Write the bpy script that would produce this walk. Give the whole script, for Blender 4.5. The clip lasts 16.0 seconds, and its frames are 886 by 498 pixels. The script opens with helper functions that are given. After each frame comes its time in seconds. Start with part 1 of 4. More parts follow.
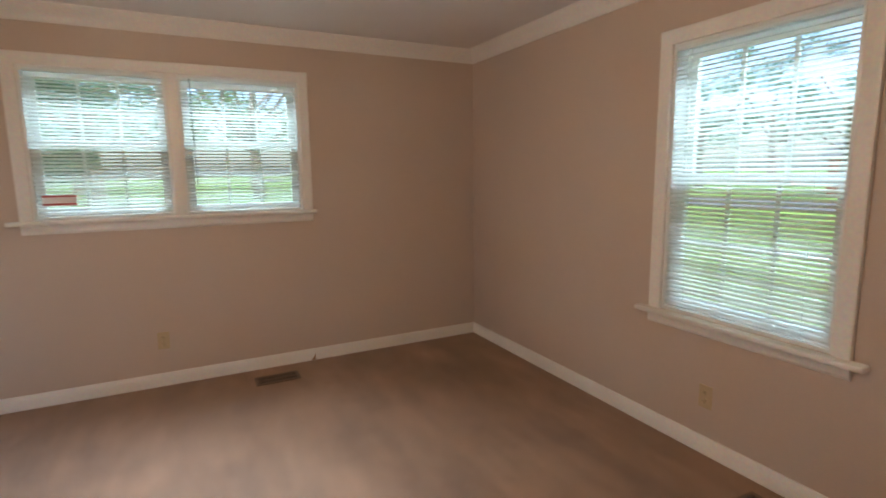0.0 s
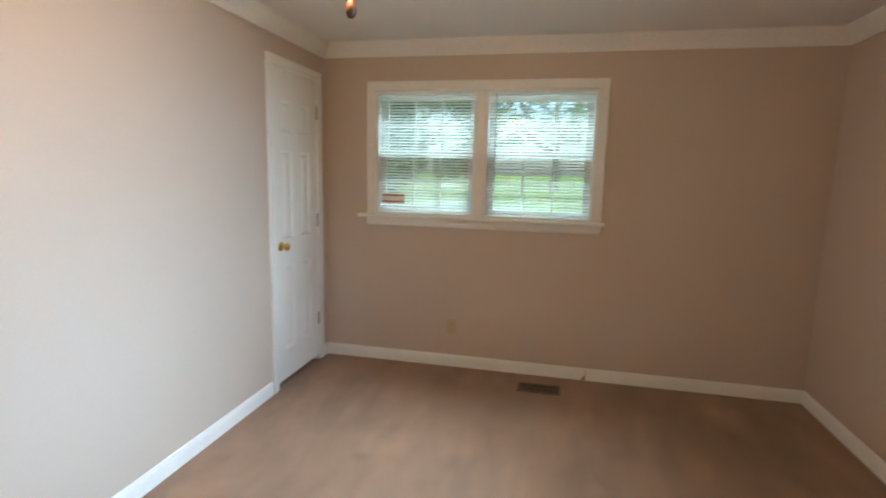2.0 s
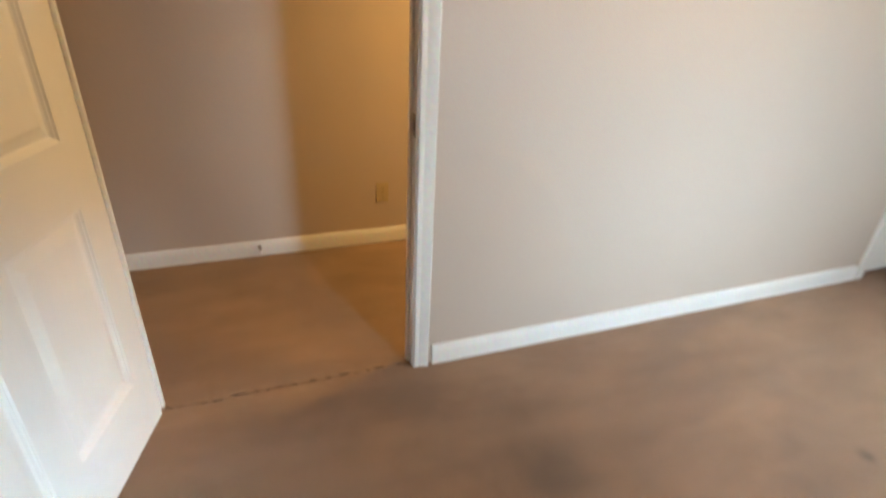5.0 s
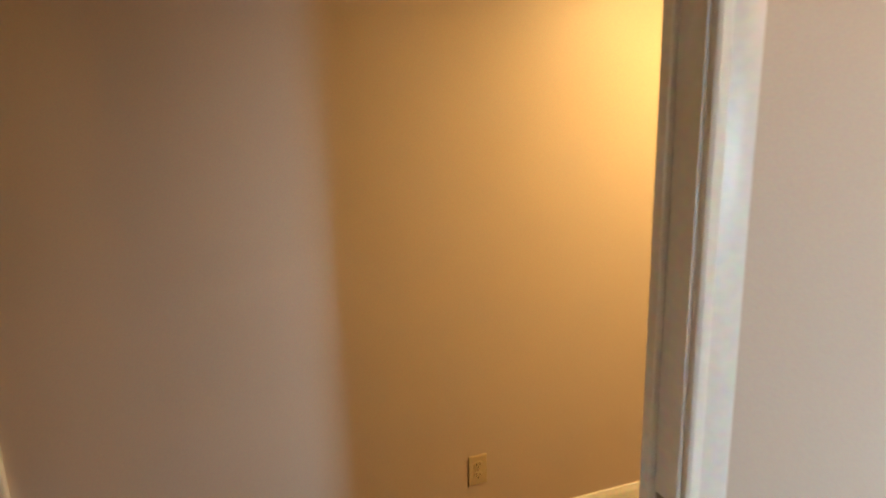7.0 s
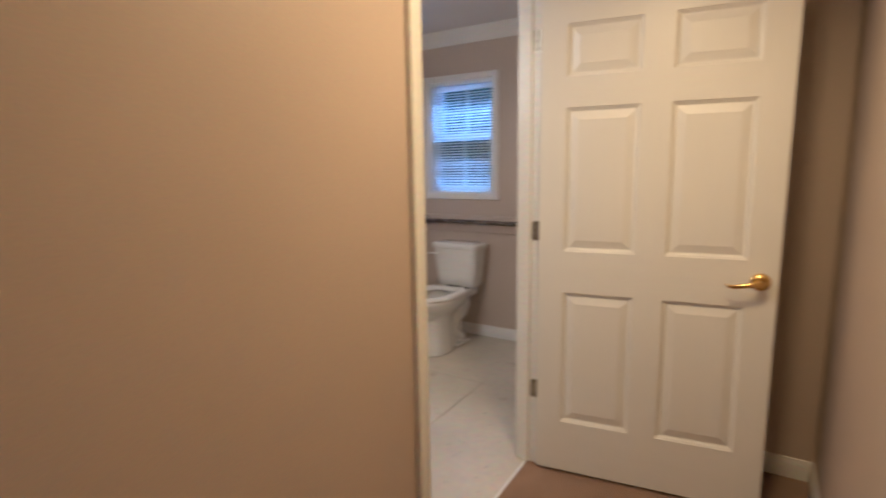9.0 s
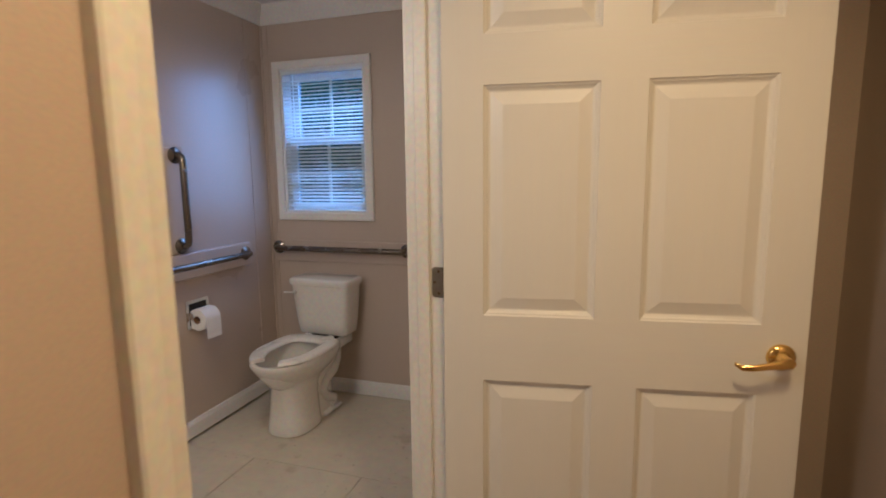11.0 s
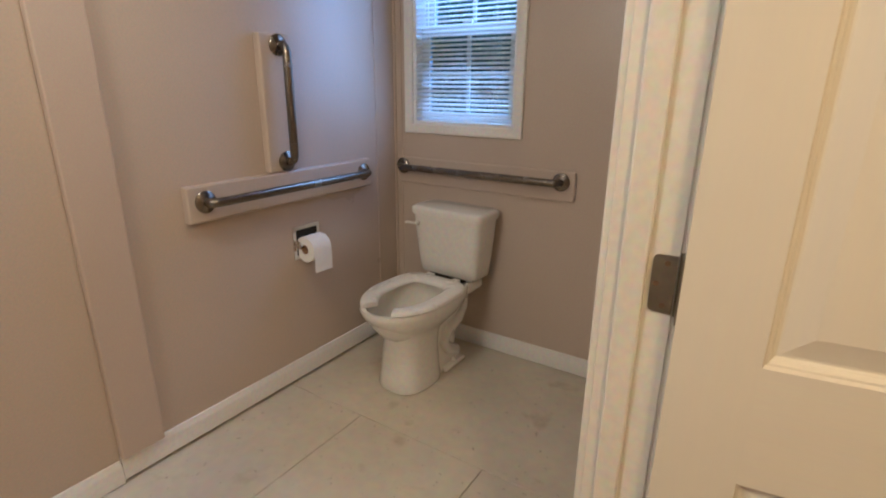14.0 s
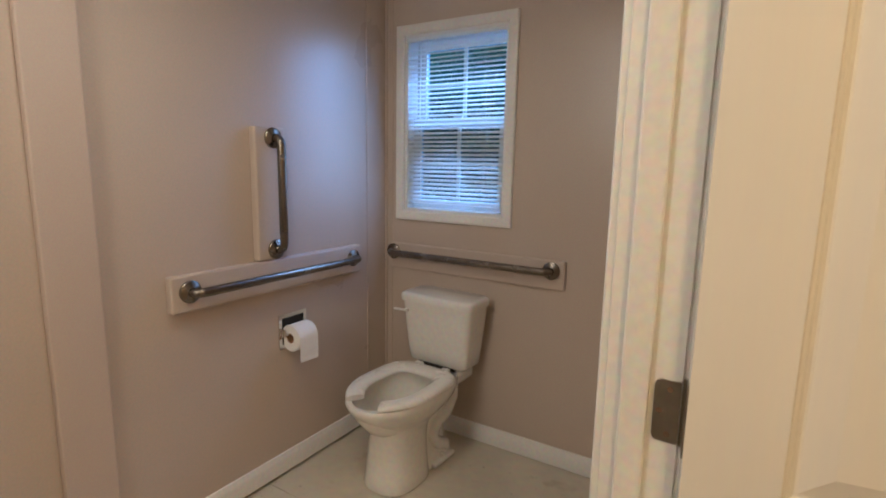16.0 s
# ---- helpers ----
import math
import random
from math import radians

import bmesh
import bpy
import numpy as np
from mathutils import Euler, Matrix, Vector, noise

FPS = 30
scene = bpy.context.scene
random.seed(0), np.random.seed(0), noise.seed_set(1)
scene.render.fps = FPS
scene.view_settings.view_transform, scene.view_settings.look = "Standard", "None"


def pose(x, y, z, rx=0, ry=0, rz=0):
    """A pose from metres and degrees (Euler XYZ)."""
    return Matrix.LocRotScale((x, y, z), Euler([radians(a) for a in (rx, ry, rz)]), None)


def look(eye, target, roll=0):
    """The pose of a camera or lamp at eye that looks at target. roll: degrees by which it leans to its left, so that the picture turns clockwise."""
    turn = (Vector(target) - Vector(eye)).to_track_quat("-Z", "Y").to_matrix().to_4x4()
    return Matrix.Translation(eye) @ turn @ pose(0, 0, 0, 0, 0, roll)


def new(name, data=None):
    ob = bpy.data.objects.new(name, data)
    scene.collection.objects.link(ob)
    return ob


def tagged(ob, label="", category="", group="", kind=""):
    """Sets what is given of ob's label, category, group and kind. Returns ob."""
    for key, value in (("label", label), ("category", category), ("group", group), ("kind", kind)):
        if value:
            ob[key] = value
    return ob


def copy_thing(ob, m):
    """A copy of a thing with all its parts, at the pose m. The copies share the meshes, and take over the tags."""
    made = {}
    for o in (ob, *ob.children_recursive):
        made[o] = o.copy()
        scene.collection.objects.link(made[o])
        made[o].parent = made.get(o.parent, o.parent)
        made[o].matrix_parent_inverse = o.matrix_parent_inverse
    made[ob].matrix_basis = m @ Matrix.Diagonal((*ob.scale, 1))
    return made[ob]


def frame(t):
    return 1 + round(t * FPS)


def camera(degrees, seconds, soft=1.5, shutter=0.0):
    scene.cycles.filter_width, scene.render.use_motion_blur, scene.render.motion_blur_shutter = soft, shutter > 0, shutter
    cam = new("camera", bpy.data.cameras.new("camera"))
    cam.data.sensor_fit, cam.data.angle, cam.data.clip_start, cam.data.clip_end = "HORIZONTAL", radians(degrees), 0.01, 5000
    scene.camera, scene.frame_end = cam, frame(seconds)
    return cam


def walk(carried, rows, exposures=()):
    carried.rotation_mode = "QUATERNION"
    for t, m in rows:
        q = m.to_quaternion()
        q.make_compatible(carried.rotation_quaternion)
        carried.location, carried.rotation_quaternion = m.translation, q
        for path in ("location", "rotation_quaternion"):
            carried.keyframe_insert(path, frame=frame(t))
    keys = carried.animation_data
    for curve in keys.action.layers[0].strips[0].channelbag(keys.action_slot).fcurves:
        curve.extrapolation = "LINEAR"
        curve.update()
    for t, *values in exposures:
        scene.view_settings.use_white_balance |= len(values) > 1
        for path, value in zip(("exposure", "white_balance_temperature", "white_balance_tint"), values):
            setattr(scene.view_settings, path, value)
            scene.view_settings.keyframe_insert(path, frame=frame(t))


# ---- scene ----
PATH = [
    (0, (1.159, -3.675, 1.359), (2.056, -1.912, 1.063), -0.7),
    (0.5, (1.311, -3.717, 1.38), (1.954, -1.842, 1.116), -0.5),
    (1, (1.451, -3.602, 1.373), (1.884, -1.664, 1.132), 0.4),
    (1.5, (1.525, -3.541, 1.398), (1.595, -1.554, 1.182), 1.6),
    (2, (1.698, -3.565, 1.427), (1.272, -1.634, 1.127), 1.4),
    (2.5, (1.745, -3.597, 1.412), (1.073, -1.767, 0.966), 0.7),
    (3, (1.718, -3.675, 1.422), (0.721, -2.017, 0.914), 0.7),
    (3.2, (1.712, -3.674, 1.431), (0.556, -2.132, 0.897), 1.7),
    (3.5, (1.704, -3.676, 1.405), (0.288, -2.423, 0.756), 1.2),
    (4, (1.644, -3.712, 1.332), (0.126, -2.853, 0.353), 0.3),
    (4.5, (1.593, -3.761, 1.296), (0.073, -3.045, 0.211), 1.3),
    (5, (1.499, -3.775, 1.334), (-0.159, -3.136, 0.415), 2.9),
    (5.2, (1.416, -3.774, 1.362), (-0.321, -3.178, 0.57), 3.0),
    (7.3, (0.359, -3.745, 1.422), (-1.515, -3.121, 1.113), -0.7),
    (7.5, (0.305, -3.766, 1.419), (-1.554, -3.088, 1.128), 1.1),
    (8, (0.066, -3.683, 1.34), (-1.695, -2.791, 1.015), -1.8),
    (8.5, (-0.131, -3.533, 1.36), (-1.677, -2.304, 1.043), -1.9),
    (8.8, (-0.212, -3.46, 1.317), (-1.491, -1.957, 0.995), -1.4),
    (9, (-0.322, -3.409, 1.312), (-1.365, -1.731, 0.997), -0.9),
    (9.2, (-0.423, -3.354, 1.329), (-1.222, -1.548, 1.012), -0.6),
    (11.3, (-0.736, -2.535, 1.315), (-1.345, -0.649, 1.046), -0.6),
    (11.5, (-0.777, -2.467, 1.313), (-1.448, -0.599, 1.068), -0.8),
    (12, (-0.846, -2.304, 1.32), (-1.671, -0.499, 1.065), -1.2),
    (12.5, (-0.899, -2.195, 1.309), (-1.797, -0.425, 1.062), -1.1),
    (13, (-0.97, -2.125, 1.308), (-1.923, -0.396, 0.99), -0.2),
    (13.5, (-0.994, -2.102, 1.306), (-1.993, -0.425, 0.872), 0.5),
    (14, (-1.013, -2.085, 1.289), (-2.047, -0.484, 0.684), 0.5),
    (14.5, (-1.021, -2.083, 1.283), (-2.044, -0.51, 0.591), 0.9),
    (15, (-1.026, -2.085, 1.296), (-2.054, -0.492, 0.659), 1.4),
    (15.5, (-1.031, -2.069, 1.326), (-2.068, -0.42, 0.872), 1.4),
    (16, (-1.036, -2.057, 1.34), (-2.074, -0.378, 1.018), 1.1),
]
EXPOSURES = [(0, 1.65, 5800, 12), (0.5, 1.65, 5800, 21), (1.0, 1.7, 5800, 20), (1.5, 1.75, 5750, 13), (2.0, 1.6, 5750, 5), (2.5, 1.5, 5900, 4), (3.2, 1.45, 6300, 5), (4.0, 1.6, 6200, 3), (5.2, 1.65, 6300, 5), (7.4, 1.65, 6150, 4), (8.2, 1.15, 4900, 9), (9.0, 0.72, 4600, 19), (11.4, 0.42, 4800, 18), (12.5, 0.45, 4900, 17), (14.0, 0.7, 4950, 15), (16, 0.62, 4900, 15)]
cam = camera(81.8, 16.0, soft=1.8, shutter=0.4)
walk(cam, [(t, look(eye, target, roll)) for t, eye, target, roll in PATH], EXPOSURES)

# ---- world, sun, lamps ----
def build_world():
    world = bpy.data.worlds.new("world")
    scene.world = world
    world.use_nodes = True
    nt = world.node_tree
    sky = nt.nodes.new("ShaderNodeTexSky")
    sky.sky_type, sky.sun_disc = "NISHITA", False
    sky.sun_elevation, sky.sun_rotation = radians(61), radians(211)
    sky.air_density, sky.dust_density, sky.ozone_density = 1.0, 2.5, 1.0
    nt.links.new(sky.outputs[0], nt.nodes["Background"].inputs[0])
    nt.nodes["Background"].inputs[1].default_value = SKY


SKY = 0.15
SUN = 3.2
WARM = (1.0, 0.63, 0.32)
build_world()


def lamp(name, kind, power, colour, m, size=0.1, size_y=None, spread=180, angle=0.5):
    data = bpy.data.lights.new(name, kind)
    data.energy, data.color = power, colour
    if kind == "AREA":
        data.shape, data.size, data.size_y, data.spread = "RECTANGLE", size, size_y or size, radians(spread)
    elif kind == "SUN":
        data.angle = radians(angle)
    else:
        data.shadow_soft_size = size
    ob = new(name, data)
    ob.matrix_world = m
    return ob


lamp("sun", "SUN", SUN, (1.0, 0.95, 0.87), look((-15, -25, 52), (0, 0, 0)), angle=2.0)
# area lamps hung before the blinds stand in for the windows' daylight
lamp("window_daylight_east", "AREA", 6.1, (0.62, 0.82, 1.0), look((3.225, -2.29, 1.30), (0.0, -2.05, 0.60)), 0.4, 0.4, 68)
# added narrow beam that brightens the open bedroom door and the hall
lamp("window_fill_east_low", "AREA", 1.25, (0.62, 0.82, 1.0), look((3.24, -2.33, 1.10), (0.5, -4.3, 0.10)), 0.22, 0.25, 28)
lamp("window_daylight_north", "AREA", 2.4, (0.82, 0.92, 1.0), look((1.16, -0.17, 1.50), (1.10, -1.5, 0.20)), 1.45, 0.4, 74)
lamp("window_daylight_bath", "AREA", 0.65, (0.42, 0.64, 1.0), look((-2.29, -0.05, 1.55), (-2.78, -0.50, 1.25)), 0.25, 0.8, 100)
# lamps added outside above the windows so that blinds and sashes glow
lamp("sky_fill_east", "AREA", 9.0, (0.76, 0.98, 0.95), look((3.95, -2.29, 2.45), (3.36, -2.29, 1.3)), 0.9, 0.3, 110)
lamp("sky_fill_north", "AREA", 12.0, (0.78, 0.98, 0.93), look((1.16, 0.65, 2.45), (1.16, 0.05, 1.5)), 1.7, 0.3, 110)
lamp("sky_fill_bath", "AREA", 13.0, (0.40, 0.66, 1.0), look((-2.29, 0.65, 2.4), (-2.29, 0.1, 1.5)), 0.5, 0.3, 110)
# ceiling lamps
lamp("bedroom_lamp", "POINT", 9.0, WARM, pose(1.16, -2.37, 1.98), 0.07)
lamp("hall_lamp", "AREA", 9.0, (1.0, 0.61, 0.20), pose(-0.48, -2.30, 2.13), 0.22, spread=172)
lamp("bath_lamp", "AREA", 3.4, (1.0, 0.79, 0.48), pose(-1.98, -1.40, 2.17), 0.2, spread=165)
# unseen lamp added at the south end, inferred from bright south-facing edges
lamp("unseen_south_lamp", "AREA", 6.6, (1.0, 0.79, 0.48), look((-2.0, -2.86, 1.90), (-2.0, 0.0, 1.15)), 0.5, 0.12, 170)


# ---- materials ----
def material(name, colour, rough=0.6, metal=0.0, spread=0.08, scale=3.0, fine=60.0, bump=0.15, depth=0.002, stretch=(1, 1, 1), spec=0.5, coat=0.0, grain=0.25):
    """A surface with variation at two scales and fine relief."""
    mat = bpy.data.materials.new(name)
    mat.use_nodes = True
    nt = mat.node_tree
    b = nt.nodes["Principled BSDF"]
    n = nt.nodes.new
    co = n("ShaderNodeTexCoord")
    mp = n("ShaderNodeMapping")
    mp.inputs["Scale"].default_value = stretch
    nt.links.new(co.outputs["Object"], mp.inputs[0])
    big, small = n("ShaderNodeTexNoise"), n("ShaderNodeTexNoise")
    big.inputs["Scale"].default_value, small.inputs["Scale"].default_value = scale, fine
    big.inputs["Detail"].default_value, small.inputs["Detail"].default_value = 5, 4
    nt.links.new(mp.outputs[0], big.inputs["Vector"])
    nt.links.new(mp.outputs[0], small.inputs["Vector"])
    ramp = n("ShaderNodeValToRGB")
    lo, hi = ramp.color_ramp.elements
    lo.position, hi.position = 0.3, 0.7
    lo.color = tuple(c * (1 - spread) for c in colour) + (1,)
    hi.color = tuple(min(1, c * (1 + spread)) for c in colour) + (1,)
    nt.links.new(big.outputs["Fac"], ramp.inputs[0])
    out = ramp.outputs[0]
    mix = n("ShaderNodeMix")
    mix.data_type, mix.blend_type = "RGBA", "MULTIPLY"
    mix.inputs[0].default_value = grain
    nt.links.new(out, mix.inputs[6])
    nt.links.new(small.outputs["Color"], mix.inputs[7])
    gain = n("ShaderNodeMix")
    gain.data_type, gain.blend_type = "RGBA", "MULTIPLY"
    gain.inputs[0].default_value = 1.0
    gain.inputs[7].default_value = (1 + 0.56 * grain,) * 3 + (1,)
    nt.links.new(mix.outputs[2], gain.inputs[6])
    out = gain.outputs[2]
    nt.links.new(out, b.inputs["Base Color"])
    b.inputs["Metallic"].default_value = metal
    b.inputs["Specular IOR Level"].default_value = spec
    b.inputs["Coat Weight"].default_value = coat
    rr = n("ShaderNodeMapRange")
    rr.inputs["To Min"].default_value, rr.inputs["To Max"].default_value = max(0.03, rough - 0.08), min(1, rough + 0.08)
    nt.links.new(big.outputs["Fac"], rr.inputs[0])
    nt.links.new(rr.outputs[0], b.inputs["Roughness"])
    bp = n("ShaderNodeBump")
    bp.inputs["Strength"].default_value, bp.inputs["Distance"].default_value = bump, depth
    nt.links.new(small.outputs["Fac"], bp.inputs["Height"])
    nt.links.new(bp.outputs[0], b.inputs["Normal"])
    return mat


def carpet_material(name, colour):
    mat = material(name, colour, 0.97, spread=0.14, scale=2.2, fine=260, bump=0.9, depth=0.008, spec=0.1)
    nt = mat.node_tree
    n, link = nt.nodes.new, nt.links.new
    b = nt.nodes["Principled BSDF"]
    src = b.inputs["Base Color"].links[0].from_socket
    co = n("ShaderNodeTexCoord")
    # long worn and brushed streaks
    mp = n("ShaderNodeMapping")
    mp.inputs["Rotation"].default_value = (0, 0, radians(-24))
    mp.inputs["Scale"].default_value = (6.0, 1.5, 1)
    link(co.outputs["Object"], mp.inputs[0])
    st = n("ShaderNodeTexNoise")
    st.inputs["Scale"].default_value, st.inputs["Detail"].default_value = 1.5, 8
    link(mp.outputs[0], st.inputs["Vector"])
    r1 = n("ShaderNodeMapRange")
    r1.inputs["From Min"].default_value, r1.inputs["From Max"].default_value = 0.35, 0.68
    r1.inputs["To Min"].default_value, r1.inputs["To Max"].default_value = 0.90, 1.09
    link(st.outputs["Fac"], r1.inputs[0])
    # patches where the pile was brushed another way, with torn edges
    jag = n("ShaderNodeTexNoise")
    jag.inputs["Scale"].default_value, jag.inputs["Detail"].default_value = 5.0, 6
    link(co.outputs["Object"], jag.inputs["Vector"])
    bend = n("ShaderNodeVectorMath")
    bend.operation = "MULTIPLY_ADD"
    bend.inputs[1].default_value = (0.10, 0.10, 0)
    link(jag.outputs["Color"], bend.inputs[0])
    link(co.outputs["Object"], bend.inputs[2])
    mp2 = n("ShaderNodeMapping")
    mp2.inputs["Rotation"].default_value = (0, 0, radians(-20))
    mp2.inputs["Scale"].default_value = (5.2, 1.7, 1)
    link(bend.outputs[0], mp2.inputs[0])
    cells = n("ShaderNodeTexVoronoi")
    cells.feature = "SMOOTH_F1"
    cells.inputs["Scale"].default_value, cells.inputs["Smoothness"].default_value = 1.0, 0.35
    link(mp2.outputs[0], cells.inputs["Vector"])
    r3 = n("ShaderNodeMapRange")
    r3.inputs["To Min"].default_value, r3.inputs["To Max"].default_value = 0.86, 1.15
    link(cells.outputs["Color"], r3.inputs[0])
    # blotches of dirt
    bl = n("ShaderNodeTexNoise")
    bl.inputs["Roughness"].default_value = 0.7
    bl.inputs["Scale"].default_value, bl.inputs["Detail"].default_value = 1.6, 12
    link(co.outputs["Object"], bl.inputs["Vector"])
    r2 = n("ShaderNodeMapRange")
    r2.inputs["From Min"].default_value, r2.inputs["From Max"].default_value = 0.28, 0.50
    r2.inputs["To Min"].default_value, r2.inputs["To Max"].default_value = 0.78, 1.05
    link(bl.outputs["Fac"], r2.inputs[0])
    value = n("ShaderNodeMath")
    value.operation = "MULTIPLY"
    link(r1.outputs[0], value.inputs[0])
    link(r2.outputs[0], value.inputs[1])
    nap = n("ShaderNodeMath")
    nap.operation = "MULTIPLY"
    link(value.outputs[0], nap.inputs[0])
    link(r3.outputs[0], nap.inputs[1])
    last = nap.outputs[0]
    # single stains: x, y, radius, strength
    for x, y, r, s in STAINS:
        off = n("ShaderNodeVectorMath")
        off.operation = "SUBTRACT"
        off.inputs[1].default_value = (x, y, 0)
        link(co.outputs["Object"], off.inputs[0])
        ln = n("ShaderNodeVectorMath")
        ln.operation = "LENGTH"
        link(off.outputs[0], ln.inputs[0])
        wob = n("ShaderNodeMath")
        wob.operation = "MULTIPLY_ADD"
        wob.inputs[1].default_value = r * 1.4
        link(bl.outputs["Fac"], wob.inputs[0])
        link(ln.outputs["Value"], wob.inputs[2])
        mr = n("ShaderNodeMapRange")
        mr.interpolation_type = "SMOOTHSTEP"
        mr.inputs["From Min"].default_value, mr.inputs["From Max"].default_value = r * 0.8, r * 2.1
        mr.inputs["To Min"].default_value, mr.inputs["To Max"].default_value = 1 - s, 1.0
        link(wob.outputs[0], mr.inputs[0])
        mu = n("ShaderNodeMath")
        mu.operation = "MULTIPLY"
        link(last, mu.inputs[0])
        link(mr.outputs[0], mu.inputs[1])
        last = mu.outputs[0]
    sc = n("ShaderNodeVectorMath")
    sc.operation = "SCALE"
    link(src, sc.inputs[0])
    link(last, sc.inputs["Scale"])
    link(sc.outputs[0], b.inputs["Base Color"])
    b.inputs["Sheen Weight"].default_value = 0.25
    b.inputs["Sheen Roughness"].default_value = 0.6
    return mat


def vinyl_material():
    mat = material("bath_vinyl", (0.60, 0.545, 0.44), 0.34, spread=0.12, scale=2.0, fine=26, bump=0.05, depth=0.001)
    nt = mat.node_tree
    n, link = nt.nodes.new, nt.links.new
    b = nt.nodes["Principled BSDF"]
    src = b.inputs["Base Color"].links[0].from_socket
    co = n("ShaderNodeTexCoord")
    last = src
    for scale, lo, hi, tint in ((7, 0.62, 0.74, (0.36, 0.29, 0.19, 1)), (38, 0.66, 0.72, (0.26, 0.21, 0.15, 1)), (3.1, 0.56, 0.8, (0.60, 0.58, 0.54, 1))):
        t = n("ShaderNodeTexNoise")
        t.inputs["Scale"].default_value, t.inputs["Detail"].default_value = scale, 6
        link(co.outputs["Object"], t.inputs["Vector"])
        mr = n("ShaderNodeMapRange")
        mr.inputs["From Min"].default_value, mr.inputs["From Max"].default_value = lo, hi
        mr.inputs["To Max"].default_value = 0.55
        link(t.outputs["Fac"], mr.inputs[0])
        mx = n("ShaderNodeMix")
        mx.data_type = "RGBA"
        mx.inputs[7].default_value = tint
        link(mr.outputs[0], mx.inputs[0])
        link(last, mx.inputs[6])
        last = mx.outputs[2]
    link(last, b.inputs["Base Color"])
    return mat


def glass_material(name, tint):
    mat = bpy.data.materials.new(name)
    mat.use_nodes = True
    nt = mat.node_tree
    out = nt.nodes["Material Output"]
    nt.nodes.remove(nt.nodes["Principled BSDF"])
    n = nt.nodes.new
    clear, gloss, mix, fr = n("ShaderNodeBsdfTransparent"), n("ShaderNodeBsdfGlossy"), n("ShaderNodeMixShader"), n("ShaderNodeFresnel")
    clear.inputs[0].default_value = (*tint, 1)
    gloss.inputs["Roughness"].default_value = 0.03
    fr.inputs["IOR"].default_value = 1.45
    nt.links.new(fr.outputs[0], mix.inputs[0])
    nt.links.new(clear.outputs[0], mix.inputs[1])
    nt.links.new(gloss.outputs[0], mix.inputs[2])
    nt.links.new(mix.outputs[0], out.inputs[0])
    return mat


def translucent_material(name, colour, amount, rough=0.5):
    mat = material(name, colour, rough, spread=0.03, scale=6, fine=90, bump=0.03)
    nt = mat.node_tree
    b, out = nt.nodes["Principled BSDF"], nt.nodes["Material Output"]
    tl, mix = nt.nodes.new("ShaderNodeBsdfTranslucent"), nt.nodes.new("ShaderNodeMixShader")
    tl.inputs[0].default_value = tuple(colour) + (1,)
    mix.inputs[0].default_value = amount
    nt.links.new(b.outputs[0], mix.inputs[1])
    nt.links.new(tl.outputs[0], mix.inputs[2])
    nt.links.new(mix.outputs[0], out.inputs[0])
    return mat


def glow_material(name, colour, strength):
    mat = bpy.data.materials.new(name)
    mat.use_nodes = True
    b = mat.node_tree.nodes["Principled BSDF"]
    b.inputs["Base Color"].default_value = (0.9, 0.88, 0.82, 1)
    b.inputs["Emission Color"].default_value = tuple(colour) + (1,)
    b.inputs["Emission Strength"].default_value = strength
    return mat


STAINS = ((0.60, -3.02, 0.15, 0.42), (0.30, -3.62, 0.11, 0.16), (0.87, -1.98, 0.035, 0.5), (1.12, -1.99, 0.06, 0.22), (0.80, -1.32, 0.05, 0.25),
          (1.27, -1.25, 0.10, 0.2), (2.75, -0.75, 0.35, 0.22), (1.75, -2.35, 0.12, 0.2))
PAINT = material("beige_wall_paint", (0.56, 0.46, 0.38), 0.5, spread=0.025, scale=1.4, fine=240, bump=0.10, depth=0.0008)
BATH_PAINT = material("beige_satin_paint", (0.545, 0.455, 0.375), 0.3, spread=0.025, scale=1.6, fine=160, bump=0.06, depth=0.0008)
CEIL = material("white_ceiling_paint", (0.80, 0.78, 0.75), 0.9, spread=0.02, scale=2, fine=180, bump=0.25, depth=0.0015)
TRIM = material("white_trim_paint", (0.80, 0.78, 0.74), 0.36, spread=0.03, scale=4, fine=70, bump=0.06, depth=0.0008)
DOOR_V = material("white_door_paint", (0.80, 0.78, 0.73), 0.38, spread=0.006, scale=3, fine=14, bump=0.07, depth=0.001, stretch=(14, 14, 1.0), grain=0.04)
DOOR_H = material("white_door_paint_rail", (0.80, 0.78, 0.73), 0.38, spread=0.006, scale=3, fine=14, bump=0.16, depth=0.0012, stretch=(1.0, 14, 14), grain=0.05)
CARPET = carpet_material("tan_carpet", (0.295, 0.172, 0.097))
VINYL = vinyl_material()
GLASS = glass_material("window_glass", (0.93, 0.96, 0.95))
# the blue of the bathroom's daylight is put into the pane tint
DAYLIGHT_GLASS = glass_material("daylight_tinted_glass", (0.62, 0.80, 0.98))
SLAT = translucent_material("white_blind_vinyl", (0.88, 0.90, 0.90), 0.6)
VINYL_FRAME = material("white_window_vinyl", (0.82, 0.83, 0.82), 0.4, spread=0.03, scale=5, fine=80, bump=0.04)
BRASS = material("polished_brass", (0.80, 0.55, 0.16), 0.16, metal=1.0, spread=0.08, scale=20, fine=120, bump=0.03)
STEEL = material("brushed_steel", (0.22, 0.195, 0.165), 0.26, metal=1.0, spread=0.08, scale=12, fine=140, bump=0.05)
CHROME = material("chrome", (0.75, 0.75, 0.76), 0.12, metal=1.0, spread=0.05, scale=12, fine=100, bump=0.02)
HINGE = material("satin_nickel", (0.36, 0.33, 0.27), 0.38, metal=1.0, spread=0.15, scale=30, fine=160, bump=0.08)
